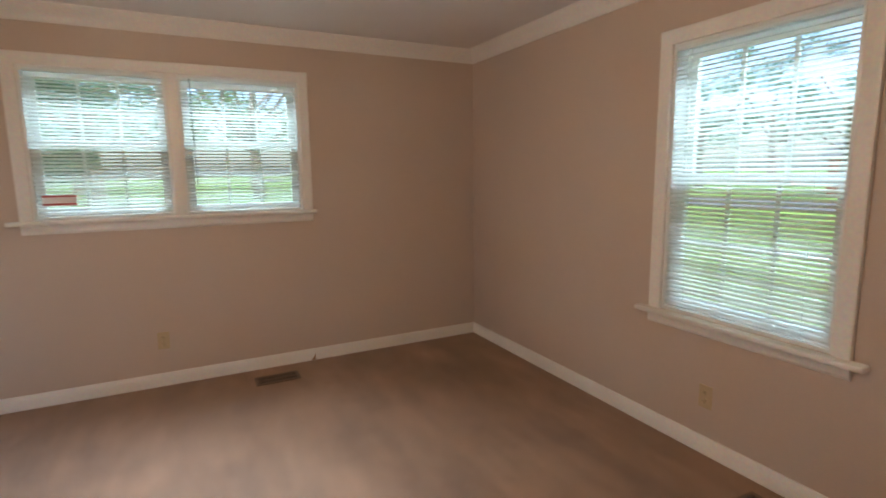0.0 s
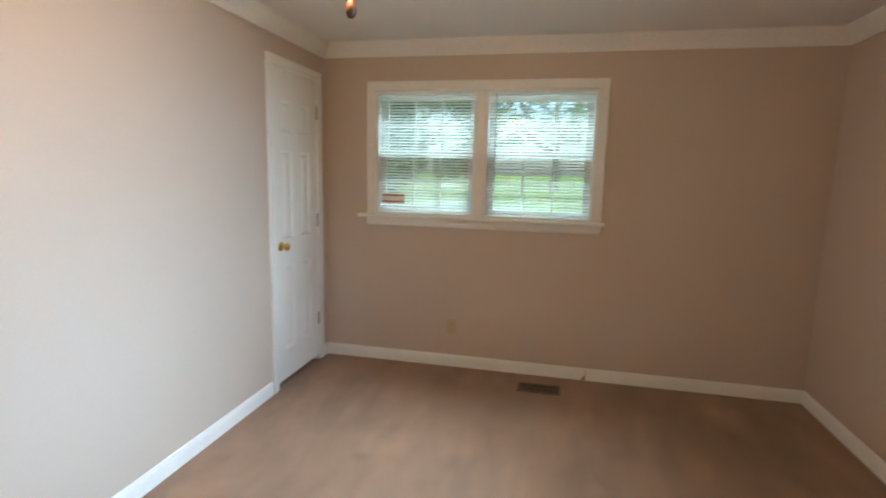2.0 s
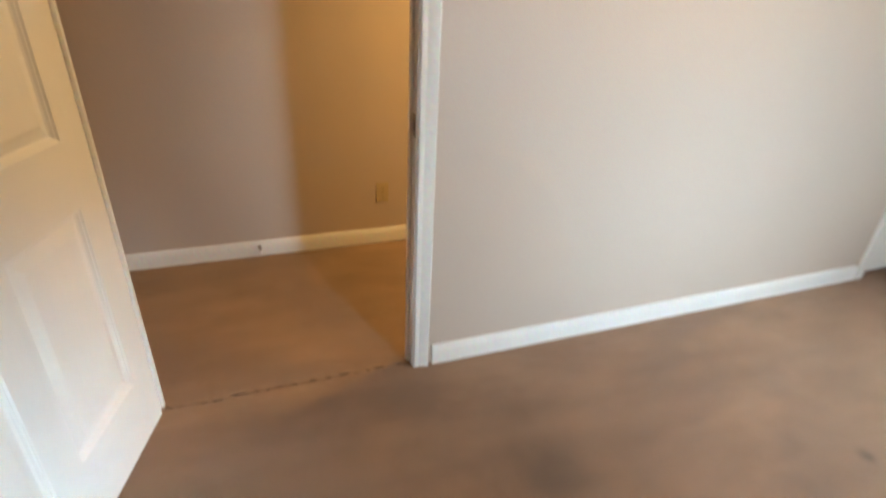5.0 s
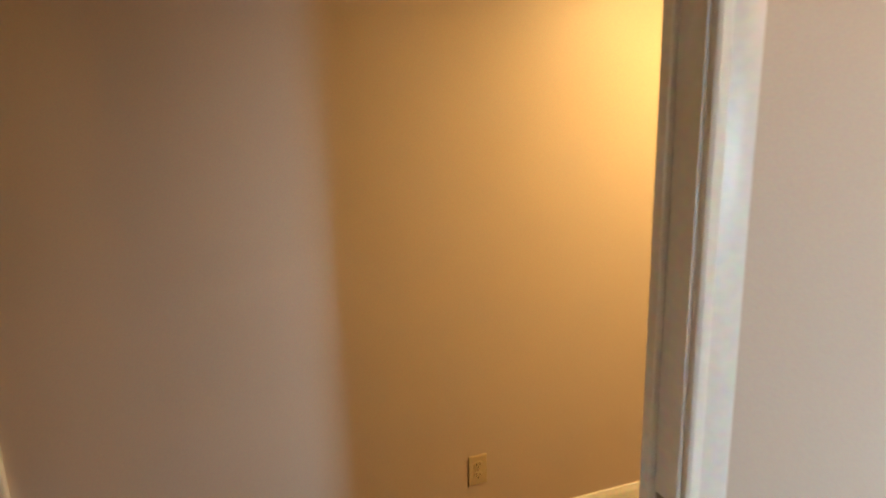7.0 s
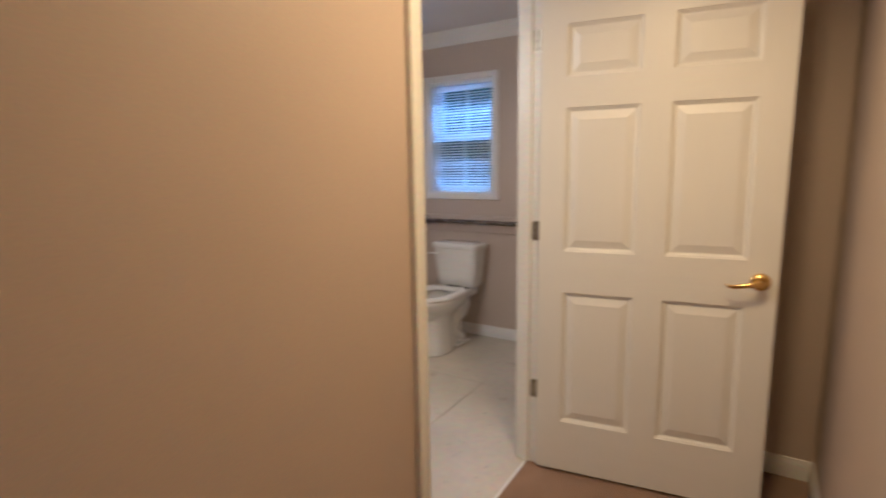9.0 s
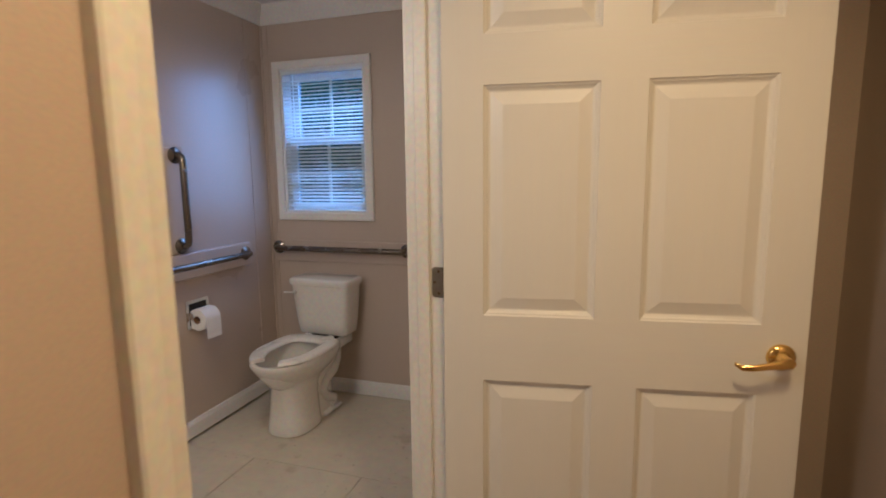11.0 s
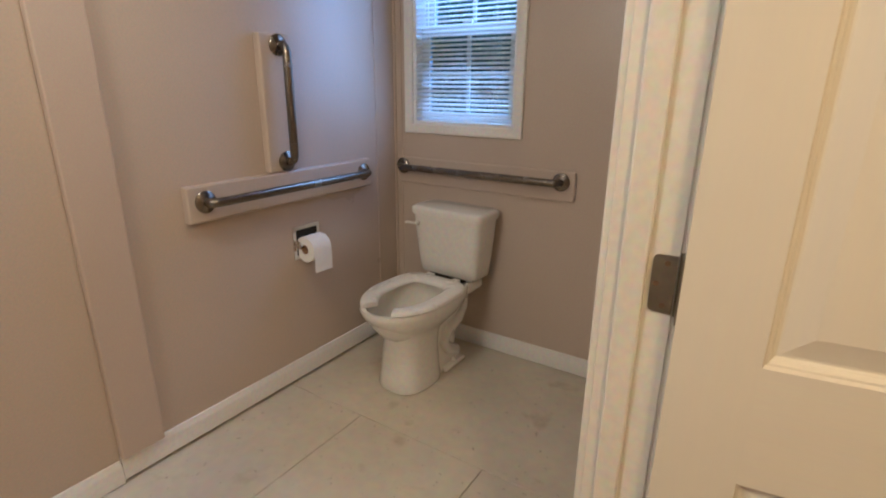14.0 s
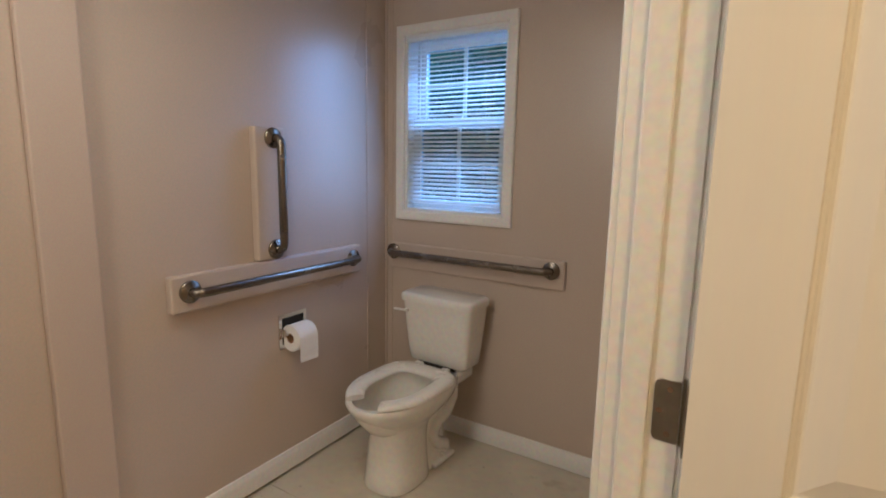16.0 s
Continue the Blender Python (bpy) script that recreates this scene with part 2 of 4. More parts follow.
BRONZE = material("brown_vent_enamel", (0.16, 0.10, 0.065), 0.5, spread=0.15, scale=18, fine=120, bump=0.1)
# near-black for gasket and seam, and for shade coloured into holes and gaps
DARK = material("dark_rubber_and_hole_shade", (0.02, 0.017, 0.014), 0.9, spread=0.1)
IVORY = material("ivory_plastic", (0.52, 0.41, 0.24), 0.4, spread=0.04, scale=20, fine=100, bump=0.03)
CERAMIC = material("white_vitreous_china", (0.78, 0.76, 0.71), 0.12, spread=0.015, scale=5, fine=50, bump=0.01, coat=0.4)
SEAT = material("white_seat_plastic", (0.80, 0.78, 0.74), 0.28, spread=0.02, scale=6, fine=60, bump=0.02)
PAPER = material("toilet_paper", (0.84, 0.83, 0.81), 0.95, spread=0.03, scale=10, fine=160, bump=0.3, depth=0.001)
WOOD = material("dark_wood", (0.10, 0.045, 0.025), 0.45, spread=0.3, scale=14, fine=90, bump=0.1)
RAW = material("raw_wood", (0.34, 0.20, 0.12), 0.8, spread=0.25, scale=18, fine=90, bump=0.3)
RED = material("red_sticker", (0.42, 0.03, 0.03), 0.5, spread=0.08, scale=30)
WHITE_LABEL = material("white_sticker", (0.80, 0.74, 0.72), 0.5, spread=0.05, scale=30)
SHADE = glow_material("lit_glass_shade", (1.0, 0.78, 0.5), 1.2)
GRASS = material("lawn_grass", (0.13, 0.21, 0.045), 0.95, spread=0.35, scale=0.5, fine=14, bump=0.8, depth=0.03, spec=0.1)
ASPHALT = material("asphalt", (0.09, 0.09, 0.095), 0.9, spread=0.2, scale=0.8, fine=40, bump=0.4)
LEAF = translucent_material("tree_leaf", (0.15, 0.235, 0.10), 0.7, 0.6)
LEAF_DARK = translucent_material("pine_leaf", (0.115, 0.20, 0.13), 0.7, 0.6)
BARK = material("bark", (0.20, 0.17, 0.14), 0.95, spread=0.4, scale=3, fine=20, bump=0.8, depth=0.02, stretch=(1, 1, 0.25))
BRICK = material("orange_brick", (0.36, 0.15, 0.09), 0.85, spread=0.3, scale=1.2, fine=12, bump=0.4, depth=0.01)
ROOF = material("grey_shingle", (0.14, 0.14, 0.15), 0.9, spread=0.3, scale=1.0, fine=9, bump=0.5, depth=0.01)
FAR_GLASS = material("far_window_glass", (0.05, 0.06, 0.07), 0.1, spread=0.2)


# ---- mesh helpers ----
def part(name, bm, mats, parent=None, label="", smooth=False):
    """Links a bmesh as one mesh object, under a thing or a part if one is given."""
    me = bpy.data.meshes.new(name)
    bmesh.ops.recalc_face_normals(bm, faces=bm.faces)
    bm.to_mesh(me)
    bm.free()
    for mat in mats if isinstance(mats, (list, tuple)) else (mats,):
        me.materials.append(mat)
    if smooth:
        me.shade_smooth()
        me.set_sharp_from_angle(angle=radians(smooth if smooth is not True else 40))
    ob = new(name, me)
    ob.parent = parent
    if label:
        ob["label"] = label
    return ob


def thing(name, m, label, category, group="", kind=""):
    ob = new(name)
    ob.empty_display_size = 0.1
    ob.matrix_world = m
    return tagged(ob, label, category, group, kind)


def setting(name, bm, mats, label="", category="", smooth=False):
    ob = part(name, bm, mats, None, "", smooth)
    return tagged(ob, label, category, kind="structure")


def block(a, b, bevel=0.0, bm=None, seg=2):
    """A box from corner a to corner b with rounded edges."""
    bm = bm or bmesh.new()
    lo, hi = [min(p, q) for p, q in zip(a, b)], [max(p, q) for p, q in zip(a, b)]
    m = Matrix.LocRotScale([(p + q) / 2 for p, q in zip(lo, hi)], None, [q - p for p, q in zip(lo, hi)])
    got = bmesh.ops.create_cube(bm, size=1, matrix=m)
    if bevel:
        edges = list({e for v in got["verts"] for e in v.link_edges})
        bmesh.ops.bevel(bm, geom=edges, offset=bevel, segments=seg, profile=0.5, affect="EDGES")
    return bm


def loft(rings, bm=None, cap=True, closed=True):
    """Skins rings of points, all of one length."""
    bm = bm or bmesh.new()
    rows = [[bm.verts.new(p) for p in ring] for ring in rings]
    n = len(rows[0])
    for r0, r1 in zip(rows, rows[1:]):
        for i in range(n if closed else n - 1):
            j = (i + 1) % n
            bm.faces.new((r0[i], r0[j], r1[j], r1[i]))
    if cap:
        bm.faces.new(rows[0][::-1])
        bm.faces.new(rows[-1])
    return bm


def oval(cx, cy, z, rx, ry, n=28, power=2.0):
    out = []
    for i in range(n):
        a = 2 * math.pi * i / n
        c, s = math.cos(a), math.sin(a)
        out.append((cx + rx * math.copysign(abs(c) ** (2 / power), c), cy + ry * math.copysign(abs(s) ** (2 / power), s), z))
    return out


def lathe(profile, n=20, bm=None, axis="z", at=(0, 0, 0)):
    """Turns (radius, height) points about an axis."""
    rings = []
    for r, h in profile:
        ring = []
        for i in range(n):
            a = 2 * math.pi * i / n
            p = (r * math.cos(a), r * math.sin(a), h)
            p = {"z": p, "x": (h, p[0], p[1]), "y": (p[0], h, p[1])}[axis]
            ring.append(Vector(p) + Vector(at))
        rings.append(ring)
    return loft(rings, bm)


def tube(points, r, n=12, bm=None):
    """A round bar along points."""
    pts = [Vector(p) for p in points]
    rings, up = [], None
    for i, p in enumerate(pts):
        d = (pts[min(i + 1, len(pts) - 1)] - pts[max(i - 1, 0)]).normalized()
        if up is None:
            up = d.orthogonal().normalized()
        up = (up - d * up.dot(d)).normalized()
        side = d.cross(up)
        rings.append([p + r * (math.cos(2 * math.pi * k / n) * up + math.sin(2 * math.pi * k / n) * side) for k in range(n)])
    return loft(rings, bm)


def moulding(profile, a, b, side, out, m0=0.0, m1=0.0, by=0, bm=None):
    """A profile of (s along side, t along out) drawn from a to b; its ends are cut by m0 and m1 times s (by=0) or t (by=1)."""
    a, b, side, out = Vector(a), Vector(b), Vector(side), Vector(out)
    d = (b - a).normalized()
    ends = []
    for p, m, sign in ((a, m0, 1), (b, m1, -1)):
        ends.append([p + side * st[0] + out * st[1] + d * (sign * m * st[by]) for st in profile])
    return loft(ends, bm)


def wall_mesh(u0, u1, z0, z1, thick, holes, place):
    """A wall in the plane (u, z) with openings (u0, u1, z0, z1) that go through; place(u, d, z) gives the point, d from 0 to thick."""
    bm = bmesh.new()
    us = sorted({u0, u1, *(h[0] for h in holes), *(h[1] for h in holes)})
    zs = sorted({z0, z1, *(h[2] for h in holes), *(h[3] for h in holes)})
    solid = lambda i, j: 0 <= i < len(us) - 1 and 0 <= j < len(zs) - 1 and not any(
        h[0] <= (us[i] + us[i + 1]) / 2 <= h[1] and h[2] <= (zs[j] + zs[j + 1]) / 2 <= h[3] for h in holes)
    made = {}

    def vert(i, j, d):
        if (i, j, d) not in made:
            made[i, j, d] = bm.verts.new(place(us[i], d * thick, zs[j]))
        return made[i, j, d]

    for i in range(len(us) - 1):
        for j in range(len(zs) - 1):
            if not solid(i, j):
                continue
            for d in (0, 1):
                bm.faces.new([vert(i, j, d), vert(i + 1, j, d), vert(i + 1, j + 1, d), vert(i, j + 1, d)])
            for ni, nj, e0, e1 in ((i - 1, j, (i, j), (i, j + 1)), (i + 1, j, (i + 1, j), (i + 1, j + 1)), (i, j - 1, (i, j), (i + 1, j)), (i, j + 1, (i, j + 1), (i + 1, j + 1))):
                if not solid(ni, nj):
                    bm.faces.new([vert(*e0, 0), vert(*e1, 0), vert(*e1, 1), vert(*e0, 1)])
    return bm


# ---- the plan ----
CEILING = 2.305
EAST = 3.318
SOUTH = -5.0
HALL_E, HALL_W = -0.06, -1.095
HALL_N, HALL_S = -0.96, -5.6
BATH_E, BATH_W, BATH_N, BATH_S = -1.185, -2.69, 0.05, -3.0
DOOR_H_TOP = 2.045
BED_DOOR = (-4.205, -3.287)
CLOSET = (-0.735, -0.125)
BATH_DOOR = (-2.283, -1.387)
HALL_DOOR = (-5.33, -4.56)
TWIN = ((0.40, 1.125), (1.19, 1.925))
TWIN_Z = (1.11, 1.98)
EWIN, EWIN_Z = (-2.685, -1.90), (0.655, 1.95)
BWIN, BWIN_Z = (-2.575, -2.02), (1.11, 1.955)

# ---- floors ----
setting("floor_bedroom", block((-0.022, SOUTH, -0.1), (EAST + 0.12, 0.12, 0)), CARPET, "worn tan carpet with stains and brushed streaks", "carpet")
setting("floor_hall", block((-1.14, HALL_S, -0.1), (-0.028, 0.12, -0.001)), CARPET, "worn tan carpet in the hall", "carpet")
# near-black slab colours in the shade of the carpet gap above
setting("floor_base", block((BATH_W - 0.15, HALL_S - 0.1, -0.2), (EAST + 0.2, 0.25, -0.1)), DARK)
bath_floor = tagged(new("floor_bath"), "scuffed off-white vinyl sheet floor with seams", "vinyl floor", kind="structure")
J = 0.0012
for a, b in (((BATH_W - 0.05, -0.752 + J), (-1.142, BATH_N + 0.06)), ((BATH_W - 0.05, BATH_S), (-2.268 - J, -0.752 - J)),
             ((-2.268 + J, BATH_S), (-1.70 - J, -0.752 - J)), ((-1.70 + J, BATH_S), (-1.142, -0.752 - J))):
    part("vinyl_panel", block((*a, -0.1), (*b, -0.004), 0.001, seg=1), VINYL, bath_floor)
bm = bmesh.new()
fray = random.Random(7)
y = BED_DOOR[0] + 0.03
while y < BED_DOOR[1] - 0.05:
    ln, c, hw = fray.uniform(0.012, 0.06), -0.025 + fray.uniform(-0.006, 0.006), fray.uniform(0.0015, 0.0045)
    loft([[(c - hw * k, y + ln * f, 0.0006), (c + hw * k, y + ln * f, 0.0006), (c, y + ln * f, 0.0014)] for f, k in ((0, 0.2), (0.3, 1.0), (0.7, 0.8), (1, 0.15))], bm)
    y += ln * fray.uniform(1.0, 2.2)
setting("carpet_seam", bm, DARK)
setting("threshold", block((-1.150, BATH_DOOR[0] - 0.02, -0.05), (-1.136, BATH_DOOR[1] + 0.02, 0.001), 0.002), TRIM)

# ---- walls ----
setting("wall_north", wall_mesh(-0.06, EAST + 0.14, 0, CEILING, 0.14, [(*w, *TWIN_Z) for w in TWIN], lambda u, d, z: (u, d, z)), PAINT, "beige painted wall with a twin window", "wall")
setting("wall_east", wall_mesh(SOUTH, 0, 0, CEILING, 0.14, [(*EWIN, *EWIN_Z)], lambda u, d, z: (EAST + d, u, z)), PAINT, "beige painted wall with a large window", "wall")
setting("wall_south", wall_mesh(0, EAST, 0, CEILING, 0.12, [], lambda u, d, z: (u, SOUTH - d, z)), PAINT, "beige painted wall", "wall")
setting("wall_west", wall_mesh(HALL_S, 0, 0, CEILING, 0.06, [(*BED_DOOR, 0, DOOR_H_TOP), (*CLOSET, 0, DOOR_H_TOP)], lambda u, d, z: (-d, u, z)), PAINT, "beige painted wall between bedroom and hall", "wall")
setting("wall_hall_west", wall_mesh(HALL_S, BATH_N, 0, CEILING, 0.09, [(*BATH_DOOR, 0, DOOR_H_TOP), (*HALL_DOOR, 0, DOOR_H_TOP)], lambda u, d, z: (HALL_W - d, u, z)), PAINT, "beige painted hall wall", "wall")
setting("wall_hall_north", wall_mesh(HALL_W, HALL_E, 0, CEILING, 0.1, [], lambda u, d, z: (u, HALL_N + d, z)), PAINT, "beige painted end wall of the hall", "wall")
setting("wall_hall_south", wall_mesh(HALL_W - 0.11, 0, 0, CEILING, 0.1, [], lambda u, d, z: (u, HALL_S - d, z)), PAINT, "beige painted end wall of the hall", "wall")
setting("wall_bath_north", wall_mesh(BATH_W, -0.06, 0, CEILING, 0.14, [(*BWIN, *BWIN_Z)], lambda u, d, z: (u, BATH_N + d, z)), BATH_PAINT, "beige satin painted bathroom wall with a window", "wall")
setting("wall_bath_west", wall_mesh(BATH_S, BATH_N + 0.14, 0.035, CEILING, 0.12, [], lambda u, d, z: (BATH_W - d, u, z)), BATH_PAINT, "beige satin painted bathroom wall", "wall")
setting("wall_bath_south", wall_mesh(BATH_W, BATH_E, 0, CEILING, 0.1, [], lambda u, d, z: (u, BATH_S - d, z)), BATH_PAINT, "beige satin painted bathroom wall", "wall")
# near-black block puts the shade of the gap under the baseboard into colour
setting("wall_gap_shade", block((BATH_W - 0.12, BATH_S, -0.1), (BATH_W - 0.05, BATH_N + 0.14, 0.035)), DARK)
setting("wall_closet_back", wall_mesh(-0.9, 0.0, 0, CEILING, 0.05, [], lambda u, d, z: (-0.45 - d, u, z)), PAINT)
setting("wall_room_beyond", wall_mesh(HALL_S, BATH_S - 0.1, 0, CEILING, 0.05, [], lambda u, d, z: (-1.6 - d, u, z)), PAINT)
setting("ceiling", block((BATH_W - 0.12, HALL_S - 0.1, CEILING), (EAST + 0.14, 0.19, CEILING + 0.12)), CEIL, "white painted ceiling", "ceiling")

# ---- mouldings ----
BASE = [(0.0, 0.0), (0.0, 0.014), (0.060, 0.014), (0.068, 0.012), (0.076, 0.008), (0.084, 0.006), (0.086, 0.003), (0.086, 0.0)]
CROWN = [(0.0, 0.0), (-0.095, 0.0), (-0.095, 0.010), (-0.088, 0.014), (-0.076, 0.016), (-0.058, 0.026), (-0.036, 0.046), (-0.024, 0.060), (-0.014, 0.064), (-0.008, 0.072), (0.0, 0.074)]
CASING = [(0.0, 0.0), (0.0, 0.010), (0.004, 0.013), (0.014, 0.013), (0.020, 0.0105), (0.030, 0.013), (0.044, 0.017), (0.054, 0.018), (0.058, 0.015), (0.058, 0.0)]
UP = (0, 0, 1)
NX, PX, NY, PY = (-1, 0, 0), (1, 0, 0), (0, -1, 0), (0, 1, 0)


def base_run(a, b, out, m0=0, m1=0, z=0.0):
    setting("baseboard", moulding(BASE, (*a, z), (*b, z), UP, out, m0, m1, 1), TRIM, smooth=35)


def crown_run(a, b, out):
    setting("crown_trim", moulding(CROWN, (*a, CEILING), (*b, CEILING), UP, out, 1, 1, 1), TRIM, smooth=35)


C = 0.063
base_run((0, 0), (1.955, 0), NY, 1, 0)
base_run((1.959, 0.001), (EAST, 0.001), NY, 0, 1)
base_run((EAST, 0), (EAST, SOUTH), NX, 1, 1)
base_run((EAST, SOUTH), (0, SOUTH), PY, 1, 1)
base_run((0, SOUTH), (0, BED_DOOR[0] - C), PX, 1, 0)
base_run((0, BED_DOOR[1] + C), (0, CLOSET[0] - C), PX)
base_run((0, CLOSET[1] + C), (0, 0), PX, 0, 1)
base_run((HALL_W, HALL_S), (HALL_W, HALL_DOOR[0] - C), PX)
base_run((HALL_W, HALL_DOOR[1] + C), (HALL_W, BATH_DOOR[0] - C), PX)
base_run((HALL_W, BATH_DOOR[1] + C), (HALL_W, HALL_N), PX, 0, 1)
base_run((HALL_W, HALL_N), (HALL_E, HALL_N), NY, 1, 1)
base_run((HALL_E, HALL_N), (HALL_E, BED_DOOR[1] + C), NX, 1, 0)
base_run((HALL_E, BED_DOOR[0] - C), (HALL_E, HALL_S), NX)
base_run((BATH_W, BATH_N), (BATH_E, BATH_N), NY, 1, 1)
base_run((BATH_W, -1.478), (BATH_W, BATH_N), PX, 0, 1, 0.011)
base_run((BATH_W + 0.002, BATH_S), (BATH_W + 0.002, -1.480), PX)
base_run((BATH_E, BATH_N), (BATH_E, BATH_DOOR[1] + C), NX, 1, 0)
base_run((BATH_E, BATH_DOOR[0] - C), (BATH_E, BATH_S), NX)
for a, b, out in (((0, 0), (EAST, 0), NY), ((EAST, 0), (EAST, SOUTH), NX), ((EAST, SOUTH), (0, SOUTH), PY), ((0, SOUTH), (0, 0), PX),
                  ((BATH_W, BATH_N), (BATH_E, BATH_N), NY), ((BATH_E, BATH_N), (BATH_E, BATH_S), NX), ((BATH_E, BATH_S), (BATH_W, BATH_S), PY), ((BATH_W, BATH_S), (BATH_W, BATH_N), PX)):
    crown_run(a, b, out)
# the broken joint of the north baseboard
bm = bmesh.new()
loft([[(1.925, -0.0142, 0.002), (1.955, -0.0142, 0.002), (1.955, -0.0142, 0.046)], [(1.925, -0.0155, 0.002), (1.955, -0.0170, 0.002), (1.955, -0.0165, 0.046)]], bm)
setting("baseboard_chip", bm, RAW)
# bathroom battens and corner strips
# batten in lighter paint than its wall: the light it catches, as colour
setting("batten_trim", block((BATH_W, -1.478, 0.094), (BATH_W + 0.028, -1.335, CEILING - 0.08), 0.005), PAINT)
setting("seam_trim", block((0.0, -0.0018, 1.082), (0.275, 0.0, 1.088), 0.0008, seg=1), PAINT)
setting("seam_trim", block((BATH_W, -0.108, 0.094), (BATH_W + 0.005, -0.096, CEILING - 0.09), 0.002), BATH_PAINT)
setting("corner_trim", block((BATH_W, BATH_N - 0.012, 0.1), (BATH_W + 0.012, BATH_N, CEILING - 0.1), 0.004), BATH_PAINT)
setting("corner_trim", block((BATH_W + 0.032, BATH_N - 0.006, 0.094), (BATH_W + 0.046, BATH_N, CEILING - 0.1), 0.002), BATH_PAINT)


# ---- doors ----
def casing_set(parent, u0, u1, top, m):
    """Two legs and a head round an opening; local x along the wall, -y out of it."""
    r = 0.005
    p = [(s, t) for s, t in CASING]
    for name, bm in (("casing_leg", moulding(p, (u0 - r, 0, 0), (u0 - r, 0, top + r), (-1, 0, 0), (0, -1, 0), 0, -1)),
                     ("casing_leg", moulding(p, (u1 + r, 0, 0), (u1 + r, 0, top + r), (1, 0, 0), (0, -1, 0), 0, -1)),
                     ("casing_head", moulding(p, (u0 - r, 0, top + r), (u1 + r, 0, top + r), (0, 0, 1), (0, -1, 0), -1, -1))):
        part(name, bm, TRIM, parent, smooth=35).matrix_local = m


def door_frame(name, label, w, top, depth, m, stop_at, sides=(1, 1)):
    """Jambs, stops and casings of a doorway. Local x from 0 to w along the wall, y into the wall from 0 to depth."""
    t = thing(name, m, label, "door frame", kind="structure")
    j = 0.018
    part("jamb", block((0, -0.001, 0), (j, depth + 0.001, top), 0.0015), TRIM, t)
    part("jamb", block((w - j, -0.001, 0), (w, depth + 0.001, top), 0.0015), TRIM, t)
    part("head_jamb", block((j, -0.001, top - j), (w - j, depth + 0.001, top), 0.0015), TRIM, t)
    s0, s1 = stop_at
    part("door_stop", block((j, s0, 0), (j + 0.011, s1, top - j), 0.003), TRIM, t)
    part("door_stop", block((w - j - 0.011, s0, 0), (w - j, s1, top - j), 0.003), TRIM, t)
    part("door_stop", block((j + 0.011, s0, top - j - 0.011), (w - j - 0.011, s1, top - j), 0.003), TRIM, t)
    if sides[0]:
        casing_set(t, j, w - j, top - j, Matrix.Identity(4))
    if sides[1]:
        casing_set(t, j, w - j, top - j, pose(w, depth, 0, 0, 0, 180))
    return t


def knob_parts(parent, x, z, y, sign, lever):
    """A round rose with a knob or a lever on the face at y; sign: the way out of the face."""
    if lever:
        rose = part("handle_rose", lathe([(0.031, 0), (0.032, sign * 0.004), (0.028, sign * 0.010), (0.017, sign * 0.014), (0.012, sign * 0.03), (0.012, sign * 0.048)], 24, None, "y", (x, y, z)), BRASS, parent, "polished brass lever handle", 50)
        pts = [(x, y + sign * 0.045, z), (x - 0.012, y + sign * 0.052, z + 0.001), (x - 0.04, y + sign * 0.054, z - 0.004), (x - 0.075, y + sign * 0.052, z - 0.012), (x - 0.098, y + sign * 0.048, z - 0.014), (x - 0.11, y + sign * 0.040, z - 0.008)]
        bm = bmesh.new()
        rings = []
        for i, p in enumerate(pts):
            r = (0.011, 0.0115, 0.008, 0.0065, 0.006, 0.004)[i]
            rings.append([(p[0] + (0.3 * r * math.cos(a)), p[1] + r * 0.7 * math.cos(a), p[2] + r * 1.1 * math.sin(a)) for a in [2 * math.pi * k / 12 for k in range(12)]])
        part("lever", loft(rings, bm), BRASS, rose, smooth=60)
    else:
        rose = part("knob_rose", lathe([(0.030, 0), (0.031, sign * 0.004), (0.026, sign * 0.009), (0.012, sign * 0.012), (0.011, sign * 0.028)], 24, None, "y", (x, y, z)), BRASS, parent, "polished brass door knob", 50)
        part("knob", lathe([(0.010, sign * 0.026), (0.018, sign * 0.030), (0.0255, sign * 0.038), (0.027, sign * 0.046), (0.024, sign * 0.055), (0.014, sign * 0.060), (0.003, sign * 0.061)], 24, None, "y", (x, y, z)), BRASS, rose, smooth=60)


